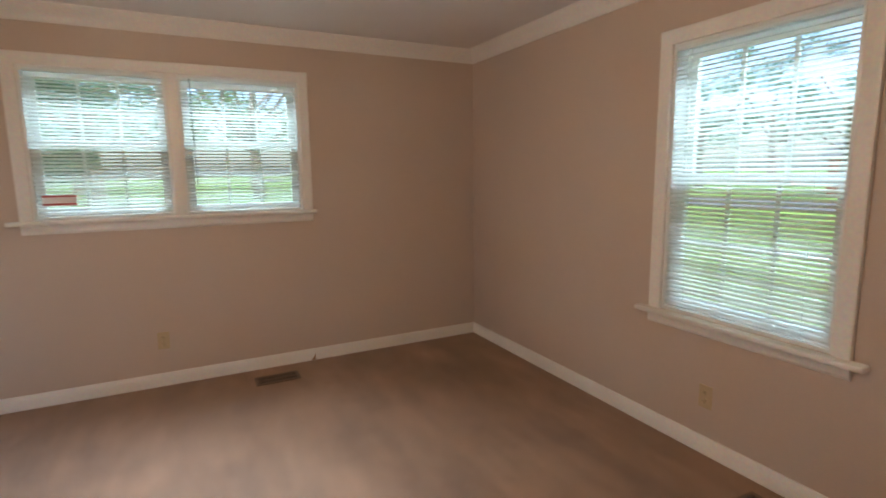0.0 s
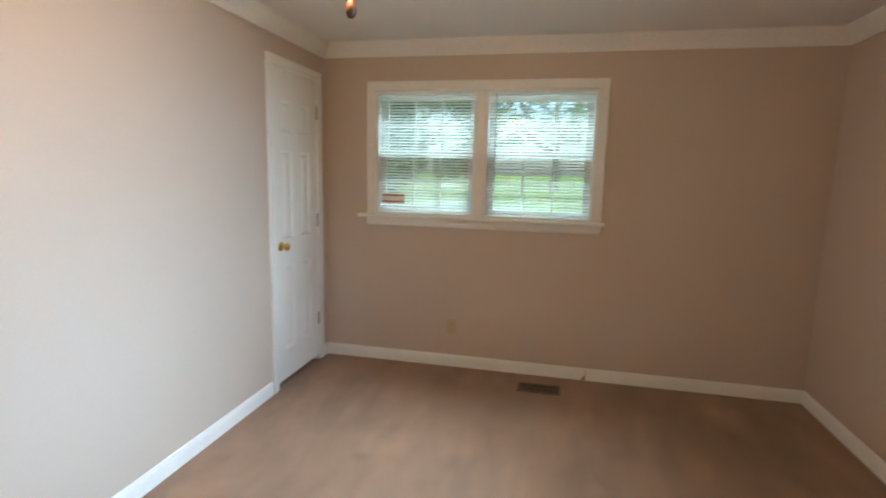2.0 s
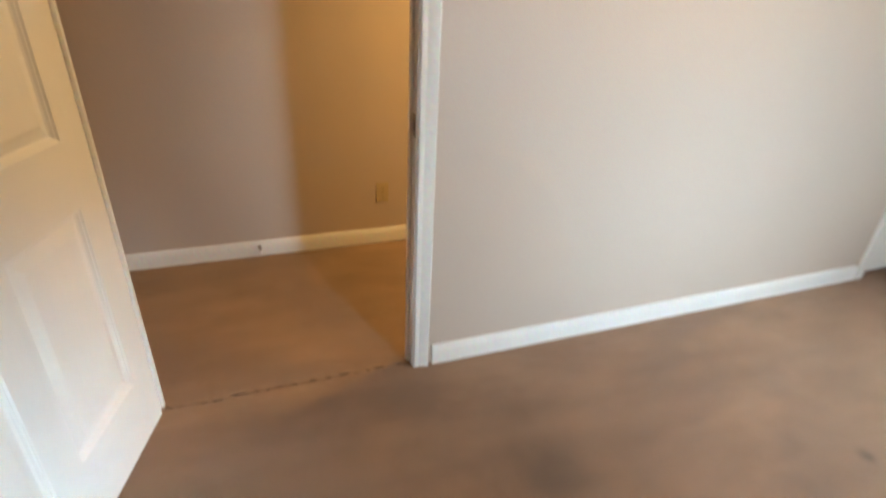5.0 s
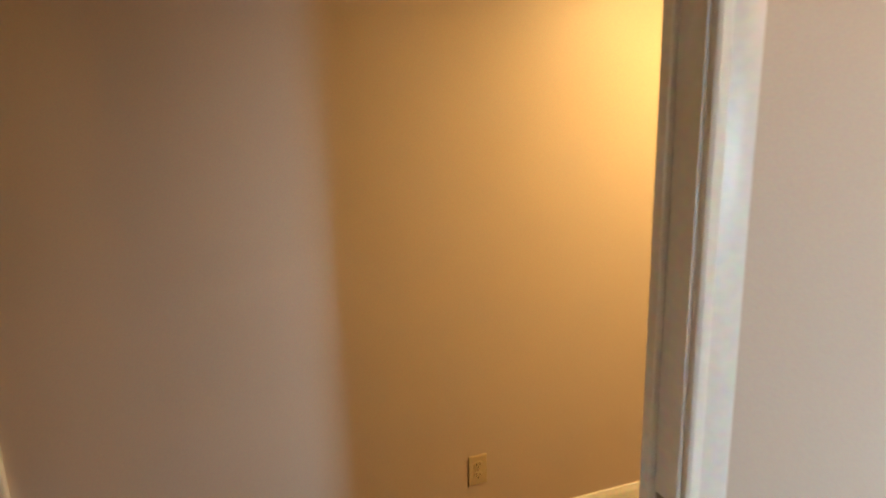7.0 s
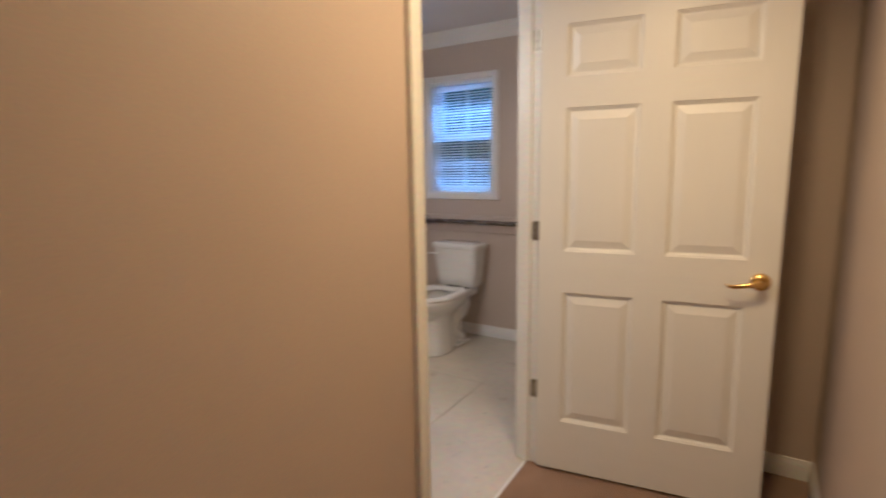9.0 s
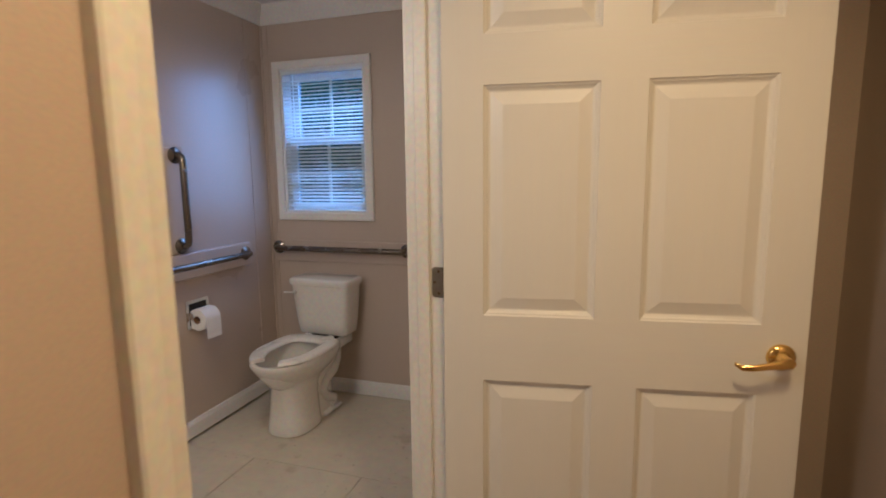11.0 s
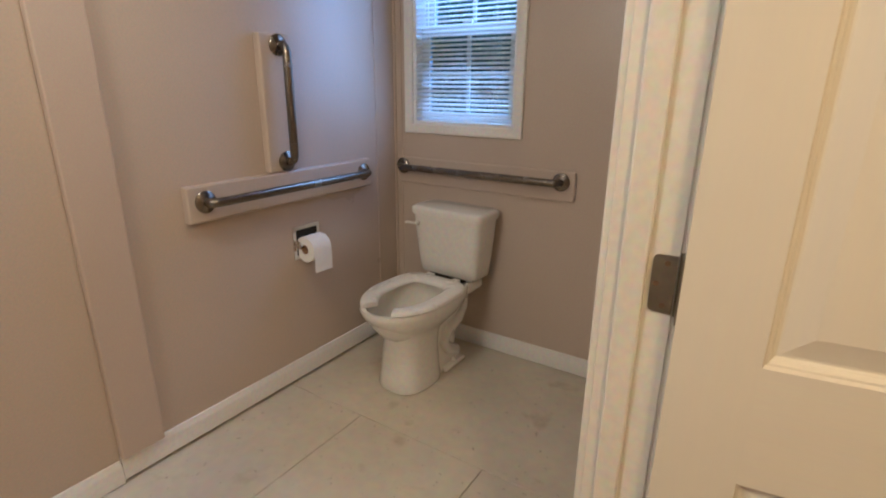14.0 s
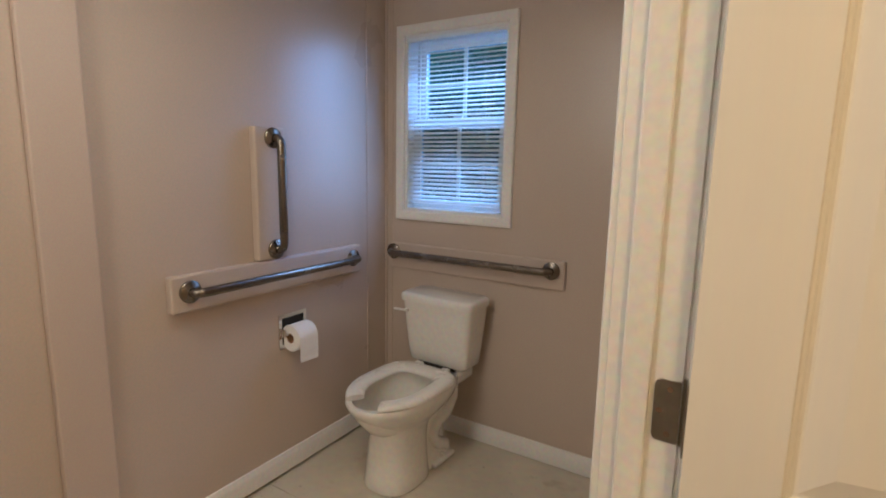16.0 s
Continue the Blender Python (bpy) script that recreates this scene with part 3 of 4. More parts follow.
def six_panel_door(name, label, w, m, handle, hinges, lever=False, h=2.015, gap=0.012):
    """Local x from the hinge edge to the free edge, y from 0 (hinge face) to 0.035, z up."""
    t = thing(name, m, label, "door")
    T = 0.035
    st, mu = 0.100, 0.105
    pw = (w - 2 * st - mu) / 2
    xs = [0, st, st + pw, st + pw + mu, w - st, w]
    zs = [gap, 0.235, 0.80, 0.97, 1.533, 1.648, 1.842, h + gap]
    bm = bmesh.new()
    made = {}

    def v(i, j, k):
        if (i, j, k) not in made:
            made[i, j, k] = bm.verts.new((xs[i], (0, T)[k], zs[j]))
        return made[i, j, k]

    for i in range(5):
        for j in range(7):
            if i in (1, 3) and j in (1, 3, 5):
                continue
            for k in (0, 1):
                f = bm.faces.new([v(i, j, k), v(i + 1, j, k), v(i + 1, j + 1, k), v(i, j + 1, k)])
                f.material_index = 1 if i in (1, 3) or (i == 2 and j in (0, 2, 4, 6)) else 0
    for j in range(7):
        for i in (0, 5):
            bm.faces.new([v(i, j, 0), v(i, j + 1, 0), v(i, j + 1, 1), v(i, j, 1)])
    for i in range(5):
        for j in (0, 7):
            bm.faces.new([v(i, j, 0), v(i + 1, j, 0), v(i + 1, j, 1), v(i, j, 1)])
    part("leaf", bm, (DOOR_V, DOOR_H), t)
    for i in (1, 3):
        for j in (1, 3, 5):
            bm = bmesh.new()
            for k in (0, 1):
                rings = []
                for inset, deep in ((0, 0), (0.003, 0.0045), (0.006, 0.0055), (0.010, 0.0105), (0.014, 0.0130), (0.017, 0.0130), (0.044, 0.0040), (0.047, 0.0032)):
                    y = deep if k == 0 else T - deep
                    rings.append([(xs[i] + inset, y, zs[j] + inset), (xs[i + 1] - inset, y, zs[j] + inset), (xs[i + 1] - inset, y, zs[j + 1] - inset), (xs[i] + inset, y, zs[j + 1] - inset)])
                rows = [[bm.verts.new(p) for p in ring] for ring in rings]
                for r0, r1 in zip(rows, rows[1:]):
                    for q in range(4):
                        bm.faces.new((r0[q], r0[(q + 1) % 4], r1[(q + 1) % 4], r1[q]))
                bm.faces.new(rows[-1])
            part("panel", bm, DOOR_V, t)
    for z in hinges:
        hg = part("hinge", block((-0.0020, -0.001, z - 0.045), (0.0006, 0.028, z + 0.045), 0.0008, seg=1), HINGE, t, "satin nickel hinge")
        bm = bmesh.new()
        for k in range(5):
            lathe([(0.0058, -0.0445 + 0.0178 * k), (0.0062, -0.0435 + 0.0178 * k), (0.0062, -0.028 + 0.0178 * k), (0.0058, -0.027 + 0.0178 * k)], 12, bm, "z", (-0.002, -0.006, z))
        lathe([(0.002, 0.045), (0.004, 0.046), (0.0045, 0.049), (0.002, 0.0505)], 10, bm, "z", (-0.002, -0.006, z))
        part("knuckle", bm, HINGE, hg, smooth=40)
    if handle:
        x, z = handle
        knob_parts(t, x, z, 0.0, -1, lever)
        knob_parts(t, x, z, T, 1, lever)
        part("latch_plate", block((w - 0.0006, 0.006, z - 0.028), (w + 0.0012, T - 0.006, z + 0.028), 0.0004, seg=1), BRASS, t)
    return t


# bedroom doorway: seen from the bedroom, local x runs south to north
M_BED = Matrix(((0, -1, 0, 0), (1, 0, 0, BED_DOOR[0]), (0, 0, 1, 0), (0, 0, 0, 1)))
W_BED = BED_DOOR[1] - BED_DOOR[0]
bed_frame = door_frame("door_frame_bedroom", "white painted door frame with moulded casing and strike plate", W_BED, DOOR_H_TOP, 0.06, M_BED, (0.037, 0.056))
sp = part("strike_plate", block((W_BED - 0.0195, 0.008, 0.905), (W_BED - 0.0178, 0.034, 0.975), 0.0004, seg=1), HINGE, bed_frame, "tarnished brass strike plate")
# dark plate on the metal, coloured as the shade inside the latch hole
part("latch_hole_shade", block((W_BED - 0.0199, 0.014, 0.925), (W_BED - 0.0194, 0.027, 0.955)), DARK, sp)
six_panel_door("bedroom_door", "white six-panel moulded door standing open into the bedroom", W_BED - 0.04, pose(0.004, -4.178, 0, 0, 0, -14.5) @ pose(0, -0.035, 0), (W_BED - 0.105, 0.93), (0.31, 1.05, 1.80))

# closet doorway
M_CL = Matrix(((0, -1, 0, 0), (1, 0, 0, CLOSET[0]), (0, 0, 1, 0), (0, 0, 0, 1)))
W_CL = CLOSET[1] - CLOSET[0]
door_frame("door_frame_closet", "white painted closet door frame with moulded casing", W_CL, DOOR_H_TOP, 0.06, M_CL, (0.037, 0.056), (1, 0))
six_panel_door("closet_door", "narrow white six-panel closet door with brass knob, closed", W_CL - 0.042, Matrix(((0, -1, 0, -0.001), (-1, 0, 0, CLOSET[1] - 0.021), (0, 0, 1, 0), (0, 0, 0, 1))), (W_CL - 0.105, 0.93), (0.32, 1.055, 1.81), gap=0.034)

# bathroom doorway, seen from the hall; the leaf is hung on its north jamb and stands open into the hall
M_BA = Matrix(((0, -1, 0, HALL_W), (1, 0, 0, BATH_DOOR[0]), (0, 0, 1, 0), (0, 0, 0, 1)))
W_BA = BATH_DOOR[1] - BATH_DOOR[0]
bath_frame = door_frame("door_frame_bath", "white painted bathroom door frame with moulded casing", W_BA, DOOR_H_TOP, 0.09, M_BA, (0.036, 0.070))
six_panel_door("bathroom_door", "white six-panel bathroom door with brass lever, standing wide open", 0.845, pose(HALL_W + 0.006, BATH_DOOR[1] - 0.014, 0, 0, 0, 8.2) @ Matrix.Diagonal((1, -1, 1, 1)), (0.79, 0.895), (0.352, 1.046, 1.80), True)
for z in (0.352, 1.046, 1.80):
    bm = bmesh.new()
    loft([[(W_BA - 0.0182 - d, y, z + zz) for y, zz in ((0.0, -0.040), (0.023, -0.040), (0.028, -0.038), (0.030, -0.033), (0.030, 0.033), (0.028, 0.038), (0.023, 0.040), (0.0, 0.040))] for d in (0, 0.0024)], bm)
    hl = part("hinge_leaf", bm, HINGE, bath_frame, "satin nickel hinge leaf screwed to the jamb")
    for y, zz in ((0.012, 0.029), (0.023, 0.0), (0.012, -0.029)):
        part("screw", lathe([(0.0038, -0.0035), (0.0034, -0.0028), (0.001, -0.0025)], 10, None, "x", (W_BA - 0.0178, y, z + zz)), BRONZE, hl)

# a closed door further down the hall
M_HD = Matrix(((0, -1, 0, HALL_W), (1, 0, 0, HALL_DOOR[0]), (0, 0, 1, 0), (0, 0, 0, 1)))
W_HD = HALL_DOOR[1] - HALL_DOOR[0]
door_frame("door_frame_hall", "white painted door frame in the hall", W_HD, DOOR_H_TOP, 0.09, M_HD, (0.040, 0.058), (1, 0))
six_panel_door("hall_door", "white six-panel hall door, closed", W_HD - 0.042, M_HD @ pose(0.021, 0.002, 0), (W_HD - 0.11, 0.93), (0.32, 1.05, 1.80))


# ---- windows ----
def sash(parent, name, w, z0, z1, y, cols, rows, glass):
    """A sash from local x 0 to w with its muntins and panes."""
    f, d = 0.042, 0.028
    s = part(name, wall_mesh(0, w, z0, z1, d, [(f, w - f, z0 + f, z1 - f)], lambda u, t, z: (u, y + t, z)), VINYL_FRAME, parent)
    gx, gz = (w - 2 * f) / cols, (z1 - z0 - 2 * f) / rows
    for i in range(1, cols):
        x = f + gx * i
        part("muntin", block((x - 0.009, y + 0.006, z0 + f), (x + 0.009, y + 0.020, z1 - f), 0.003), VINYL_FRAME, s)
    for j in range(1, rows):
        z = z0 + f + gz * j
        for i in range(cols):
            part("muntin", block((f + gx * i + (0.009 if i else 0), y + 0.007, z - 0.009), (f + gx * (i + 1) - (0.009 if i < cols - 1 else 0), y + 0.019, z + 0.009), 0.003), VINYL_FRAME, s)
    for i in range(cols):
        for j in range(rows):
            g = part("pane", block((f + gx * i, y + 0.0115, z0 + f + gz * j), (f + gx * (i + 1), y + 0.0145, z0 + f + gz * (j + 1))), glass, s)
            g.visible_shadow = False
    return s


def hung_window(t, w, z0, z1, meet, cols, rows, glass=GLASS):
    """Frame liner, two sashes and their latch in an opening; local y points out of the room."""
    part("window_frame", wall_mesh(0, w, z0, z1, 0.135, [(0.016, w - 0.016, z0 + 0.016, z1 - 0.016)], lambda u, d, z: (u, 0.002 + d, z)), VINYL_FRAME, t)
    for u in (0.016, w - 0.030):
        part("sash_track", block((u, 0.085, z0 + 0.016), (u + 0.014, 0.098, z1 - 0.016), 0.002), VINYL_FRAME, t)
    lo = sash(t, "lower_sash", w - 0.036, z0 + 0.018, meet + 0.022, 0.052, cols, rows, glass)
    hi = sash(t, "upper_sash", w - 0.036, meet - 0.020, z1 - 0.018, 0.099, cols, rows, glass)
    lo.location.x = hi.location.x = 0.018
    part("latch", block((w / 2 - 0.05, 0.056, meet + 0.0225), (w / 2 - 0.002, 0.074, meet + 0.034), 0.004), VINYL_FRAME, lo)


def stool_and_apron(t, x0, x1, z, c0, c1):
    part("window_sill", block((x0, -0.058, z - 0.024), (x1, 0.0, z), 0.007, seg=3), TRIM, t)
    part("apron", moulding([(0.0, 0.0), (0.0, 0.016), (-0.040, 0.016), (-0.048, 0.013), (-0.056, 0.007), (-0.056, 0.0)], (c0, 0, z - 0.024), (c1, 0, z - 0.024), UP, (0, -1, 0)), TRIM, t)


def flat_casing(t, x0, x1, z0, z1, cw, sill=True):
    """Casing legs and head round the opening x0..x1, z0..z1."""
    p = [(0.0, 0.0), (0.0, 0.013), (0.006, 0.016), (cw - 0.012, 0.018), (cw - 0.003, 0.017), (cw, 0.013), (cw, 0.0)]
    low = 0 if sill else -1
    part("casing_leg", moulding(p, (x0, 0, z0), (x0, 0, z1), (-1, 0, 0), (0, -1, 0), low, -1), TRIM, t)
    part("casing_leg", moulding(p, (x1, 0, z0), (x1, 0, z1), (1, 0, 0), (0, -1, 0), low, -1), TRIM, t)
    part("casing_head", moulding(p, (x0, 0, z1), (x1, 0, z1), (0, 0, 1), (0, -1, 0), -1, -1), TRIM, t)
    if not sill:
        part("casing_foot", moulding(p, (x0, 0, z0), (x1, 0, z0), (0, 0, -1), (0, -1, 0), -1, -1), TRIM, t)


def mini_blind(name, label, m, w, z0, z1, tilt, y=0.017, wand=0.0):
    """A lowered mini blind that hangs in an opening of width w; local y points out of the room."""
    t = thing(name, m, label, "window blind", "mini blinds in the windows")
    x0, x1 = 0.007, w - 0.007
    part("headrail", block((x0 - 0.004, y - 0.013, z1 - 0.030), (x1 + 0.004, y + 0.013, z1 - 0.003), 0.002), SLAT, t)
    part("bottom_rail", block((x0, y - 0.012, z0 + 0.004), (x1, y + 0.012, z0 + 0.016), 0.004), SLAT, t, "white bottom rail")
    sec = []
    for k in range(5):
        u = -0.0125 + 0.00625 * k
        sec.append((u, 0.0022 * (1 - (u / 0.0125) ** 2)))
    ca, sa = math.cos(radians(tilt)), math.sin(radians(tilt))
    ring = [(ca * u - sa * h, sa * u + ca * h) for u, h in sec] + [(ca * u - sa * (h - 0.0005), sa * u + ca * (h - 0.0005)) for u, h in reversed(sec)]
    bm = loft([[(x0, p, q) for p, q in ring], [(x1, p, q) for p, q in ring]])
    first = part("slat", bm, SLAT, t)
    me = first.data
    n = int((z1 - z0 - 0.06) / 0.0205)
    rng = random.Random(len(name) + int(w * 1000))
    for i in range(n):
        s = first if i == 0 else new("slat", me)
        s.parent = t
        s.matrix_local = pose(0, y, z0 + 0.026 + 0.0205 * i + rng.uniform(-0.0006, 0.0006), rng.uniform(-2.0, 2.0), rng.uniform(-0.08, 0.08), 0)
    for x in (0.12, w - 0.12):
        for dy in (-0.0135, 0.0135):
            part("ladder_cord", tube([(x, y + dy, z0 + 0.012), (x, y + dy, z1 - 0.03)], 0.0007, 5), SLAT, t)
    if wand:
        part("wand", tube([(0.07, y - 0.020, z1 - 0.02), (0.072, y - 0.026, z1 - 0.06), (0.074, y - 0.026, z1 - 0.06 - wand)], 0.0035, 6), FAR_WAND, t, "clear tilt wand")
    return t


FAR_WAND = material("smoky_wand", (0.32, 0.33, 0.33), 0.25, spread=0.1)

# the twin window of the north wall
M_TW = pose(0, 0, 0)
twin = thing("window_1", M_TW, "white twin double-hung window with moulded casing and sill", "window", kind="structure")
flat_casing(twin, TWIN[0][0], TWIN[1][1], TWIN_Z[0], TWIN_Z[1], 0.066)
part("mullion_casing", block((TWIN[0][1], -0.014, TWIN_Z[0]), (TWIN[1][0], 0.0, TWIN_Z[1]), 0.003), TRIM, twin)
stool_and_apron(twin, 0.275, 2.01, TWIN_Z[0], 0.335, 1.99)
for k, (x0, x1) in enumerate(TWIN):
    unit = part("window_unit", block((x0 + 0.016, 0.003, TWIN_Z[0] + 0.001), (x1 - 0.016, 0.052, TWIN_Z[0] + 0.017), 0.002), TRIM, twin)
    unit.location = (0, 0, 0)
    w = thing("window_2" if k else "window_3", pose(x0, 0, 0), "white double-hung window with six-lite sashes", "window", kind="structure")
    hung_window(w, x1 - x0, *TWIN_Z, 1.552, 3, 2)
mini_blind("mini_blind", "white mini blind lowered over the window, slats open", pose(TWIN[0][0], 0, 0), 0.725, TWIN_Z[0] + 0.018, TWIN_Z[1] - 0.003, 33, wand=0)
mini_blind("mini_blind", "white mini blind lowered over the window, with tilt wand", pose(TWIN[1][0], 0, 0), 0.735, TWIN_Z[0] + 0.030, TWIN_Z[1] - 0.003, 26, wand=0.62)
st = thing("window_sticker", pose(0.53, 0.0050, 1.225), "small red and white warning sticker on the blind", "sticker")
part("label", block((-0.082, 0.0, -0.032), (0.082, 0.0012, 0.032)), WHITE_LABEL, st)
part("bar", block((-0.082, -0.0008, 0.018), (0.082, 0.0, 0.028)), RED, st)
part("bar", block((-0.082, -0.0008, -0.028), (0.082, 0.0, -0.018)), RED, st)

# the east window
M_EW = Matrix(((0, 1, 0, EAST), (-1, 0, 0, EWIN[1]), (0, 0, 1, 0), (0, 0, 0, 1)))
WE = EWIN[1] - EWIN[0]
east = thing("window_4", M_EW, "large white double-hung window with six-lite sashes", "window", kind="structure")
flat_casing(east, 0, WE, *EWIN_Z, 0.068)
stool_and_apron(east, -0.125, WE + 0.125, EWIN_Z[0], -0.068, WE + 0.068)
hung_window(east, WE, *EWIN_Z, 1.305, 3, 2)
mini_blind("mini_blind", "tall white mini blind lowered over the window, slats open", M_EW, WE, EWIN_Z[0] + 0.018, EWIN_Z[1] - 0.003, 28, wand=0)

# the bathroom window
M_BW = pose(BWIN[0], BATH_N, 0)
WB = BWIN[1] - BWIN[0]
bwin = thing("window_5", M_BW, "small white double-hung bathroom window with flat casing", "window", kind="structure")
flat_casing(bwin, 0, WB, *BWIN_Z, 0.043, False)
# panes tinted with the blue of the daylight
hung_window(bwin, WB, *BWIN_Z, 1.545, 2, 2, DAYLIGHT_GLASS)
mini_blind("mini_blind", "white mini blind lowered over the bathroom window", M_BW, WB, BWIN_Z[0] + 0.030, BWIN_Z[1] - 0.003, 29, wand=0.0)


# ---- bedroom and hall fittings ----
def outlet(label, m):
    """A duplex outlet on a wall; local -y out of the wall."""
    t = thing("wall_outlet", m, label, "outlet", "wall outlets")
    part("cover_plate", block((-0.035, -0.006, -0.057), (0.035, 0.0, 0.057), 0.003), IVORY, t)
    for z in (-0.0205, 0.0205):
        bm = bmesh.new()
        loft([oval(0, 0, 0, 0.0168, 0.0142, 20, 3.0), oval(0, 0, 0.0018, 0.0162, 0.0136, 20, 3.0)], bm)
        bmesh.ops.transform(bm, matrix=pose(0, -0.006, z, 90), verts=bm.verts)
        r = part("receptacle", bm, IVORY, t)
        # dark pieces on the face, coloured as the shade inside the slots
        for x, hh in ((-0.0062, 0.0045), (0.0062, 0.0038)):
            part("slot_shade", block((x - 0.0011, -0.0083, z + 0.003 - hh), (x + 0.0011, -0.0077, z + 0.003 + hh)), DARK, r)
        part("slot_shade", lathe([(0.0024, -0.0083), (0.0024, -0.0077)], 10, None, "y", (0, 0, z - 0.0075)), DARK, r)
    part("screw", lathe([(0.0032, -0.0075), (0.0036, -0.006)], 10, None, "y"), CHROME, t)
    return t


outlet("ivory duplex outlet low on the beige wall", pose(0.988, -0.0, 0.303))
outlet("ivory duplex outlet below the large window", Matrix(((0, 1, 0, EAST), (-1, 0, 0, -2.182), (0, 0, 1, 0.285), (0, 0, 0, 1))))
outlet("ivory duplex outlet on the hall wall", Matrix(((0, -1, 0, HALL_W), (1, 0, 0, -3.151), (0, 0, 1, 0.301), (0, 0, 0, 1))))


def floor_register(label, m, w=0.285, d=0.145):
    t = thing("floor_register", m, label, "floor vent", "floor registers")
    part("frame", wall_mesh(-w / 2, w / 2, -d / 2, d / 2, 0.006, [(-w / 2 + 0.016, w / 2 - 0.016, -d / 2 + 0.016, d / 2 - 0.016)], lambda u, q, z: (u, z, 0.001 + q)), BRONZE, t)
    # flat dark sheet on the carpet, coloured as the shade of a duct
    part("duct_shade", block((-w / 2 + 0.012, -d / 2 + 0.012, 0.0004), (w / 2 - 0.012, d / 2 - 0.012, 0.0012)), DARK, t)
    n = 22
    for i in range(n):
        x = -w / 2 + 0.022 + (w - 0.044) * i / (n - 1)
        part("louver", block((x - 0.0016, -d / 2 + 0.016, 0.0014), (x + 0.0016, d / 2 - 0.016, 0.0058)), BRONZE, t)
    part("divider", block((-w / 2 + 0.016, -0.003, 0.0018), (w / 2 - 0.016, 0.003, 0.0062)), BRONZE, t)
    return t


floor_register("brown metal floor register in the carpet by the baseboard", pose(1.645, -0.245, 0))
floor_register("brown metal floor register below the large window", pose(3.145, -2.63, 0, 0, 0, 90))

# spring door stop on the hall baseboard
ds = thing("door_stop", pose(HALL_W + 0.014, -3.82, 0.055), "small white spring door stop on the baseboard", "door stop")
part("base", lathe([(0.011, 0), (0.011, 0.004), (0.007, 0.007)], 14, None, "x"), CHROME, ds)
part("spring", tube([(0.006 + 0.05 * i / 120, 0.0055 * math.cos(i * 0.785), 0.0055 * math.sin(i * 0.785)) for i in range(121)], 0.0011, 5), CHROME, ds)
part("tip", lathe([(0.006, 0.055), (0.008, 0.056), (0.008, 0.068), (0.005, 0.071)], 14, None, "x"), SEAT, ds, "white rubber tip")


def flush_light(label, m, r=0.15):
    t = thing("ceiling_light", m, label, "ceiling light", "flush ceiling lights")
    part("base", lathe([(r * 0.8, 0.0), (r * 0.85, -0.012), (r * 0.8, -0.03)], 28), TRIM, t, smooth=40)
    ring = lathe([(r * 0.82, -0.028), (r * 0.84, -0.04), (r * 0.80, -0.045)], 28)
    part("collar", ring, BRASS, t, smooth=40)
    part("shade", lathe([(r * 0.79, -0.044), (r * 0.74, -0.058), (r * 0.55, -0.074), (r * 0.28, -0.084), (r * 0.02, -0.087)], 28), SHADE, t, "glowing glass shade", 60)
    return t


bed_light = flush_light("ceiling light with a brass collar and a pull chain", pose(1.16, -2.37, CEILING))
chain = part("pull_chain", tube([(0.03, 0.02, -0.03), (0.03, 0.02, -0.478)], 0.0013, 5), BRASS, bed_light, "thin brass pull chain")
part("fob", lathe([(0.002, 0.0), (0.006, -0.004), (0.011, -0.014), (0.0135, -0.026), (0.012, -0.038), (0.007, -0.046), (0.002, -0.048)], 16, None, "z", (0.03, 0.02, -0.473)), WOOD, chain, "dark wooden pull fob", 60)
flush_light("round flush ceiling light in the hall", pose(-0.48, -2.30, CEILING))
flush_light("round flush ceiling light in the bathroom", pose(-1.98, -1.40, CEILING))


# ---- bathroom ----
# assumed fixture for the added south lamp; it stays out of view
south_light = thing("unseen_south_light", pose(-2.0, -3.0, 1.90), "assumed white wall light with three lit glass shades, out of view", "wall light")
part("back_plate", block((-0.27, 0.0, -0.05), (0.27, 0.022, 0.05), 0.006), TRIM, south_light)
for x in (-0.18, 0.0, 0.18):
    part("arm", tube([(x, 0.02, 0.0), (x, 0.05, 0.01), (x, 0.075, 0.0)], 0.010, 10), CHROME, south_light, smooth=50)
    part("shade", lathe([(0.018, 0.02), (0.036, 0.0), (0.050, -0.035), (0.046, -0.07), (0.02, -0.082)], 20, None, "z", (x, 0.078, 0.0)), SHADE, south_light, "glowing glass shade", 60)


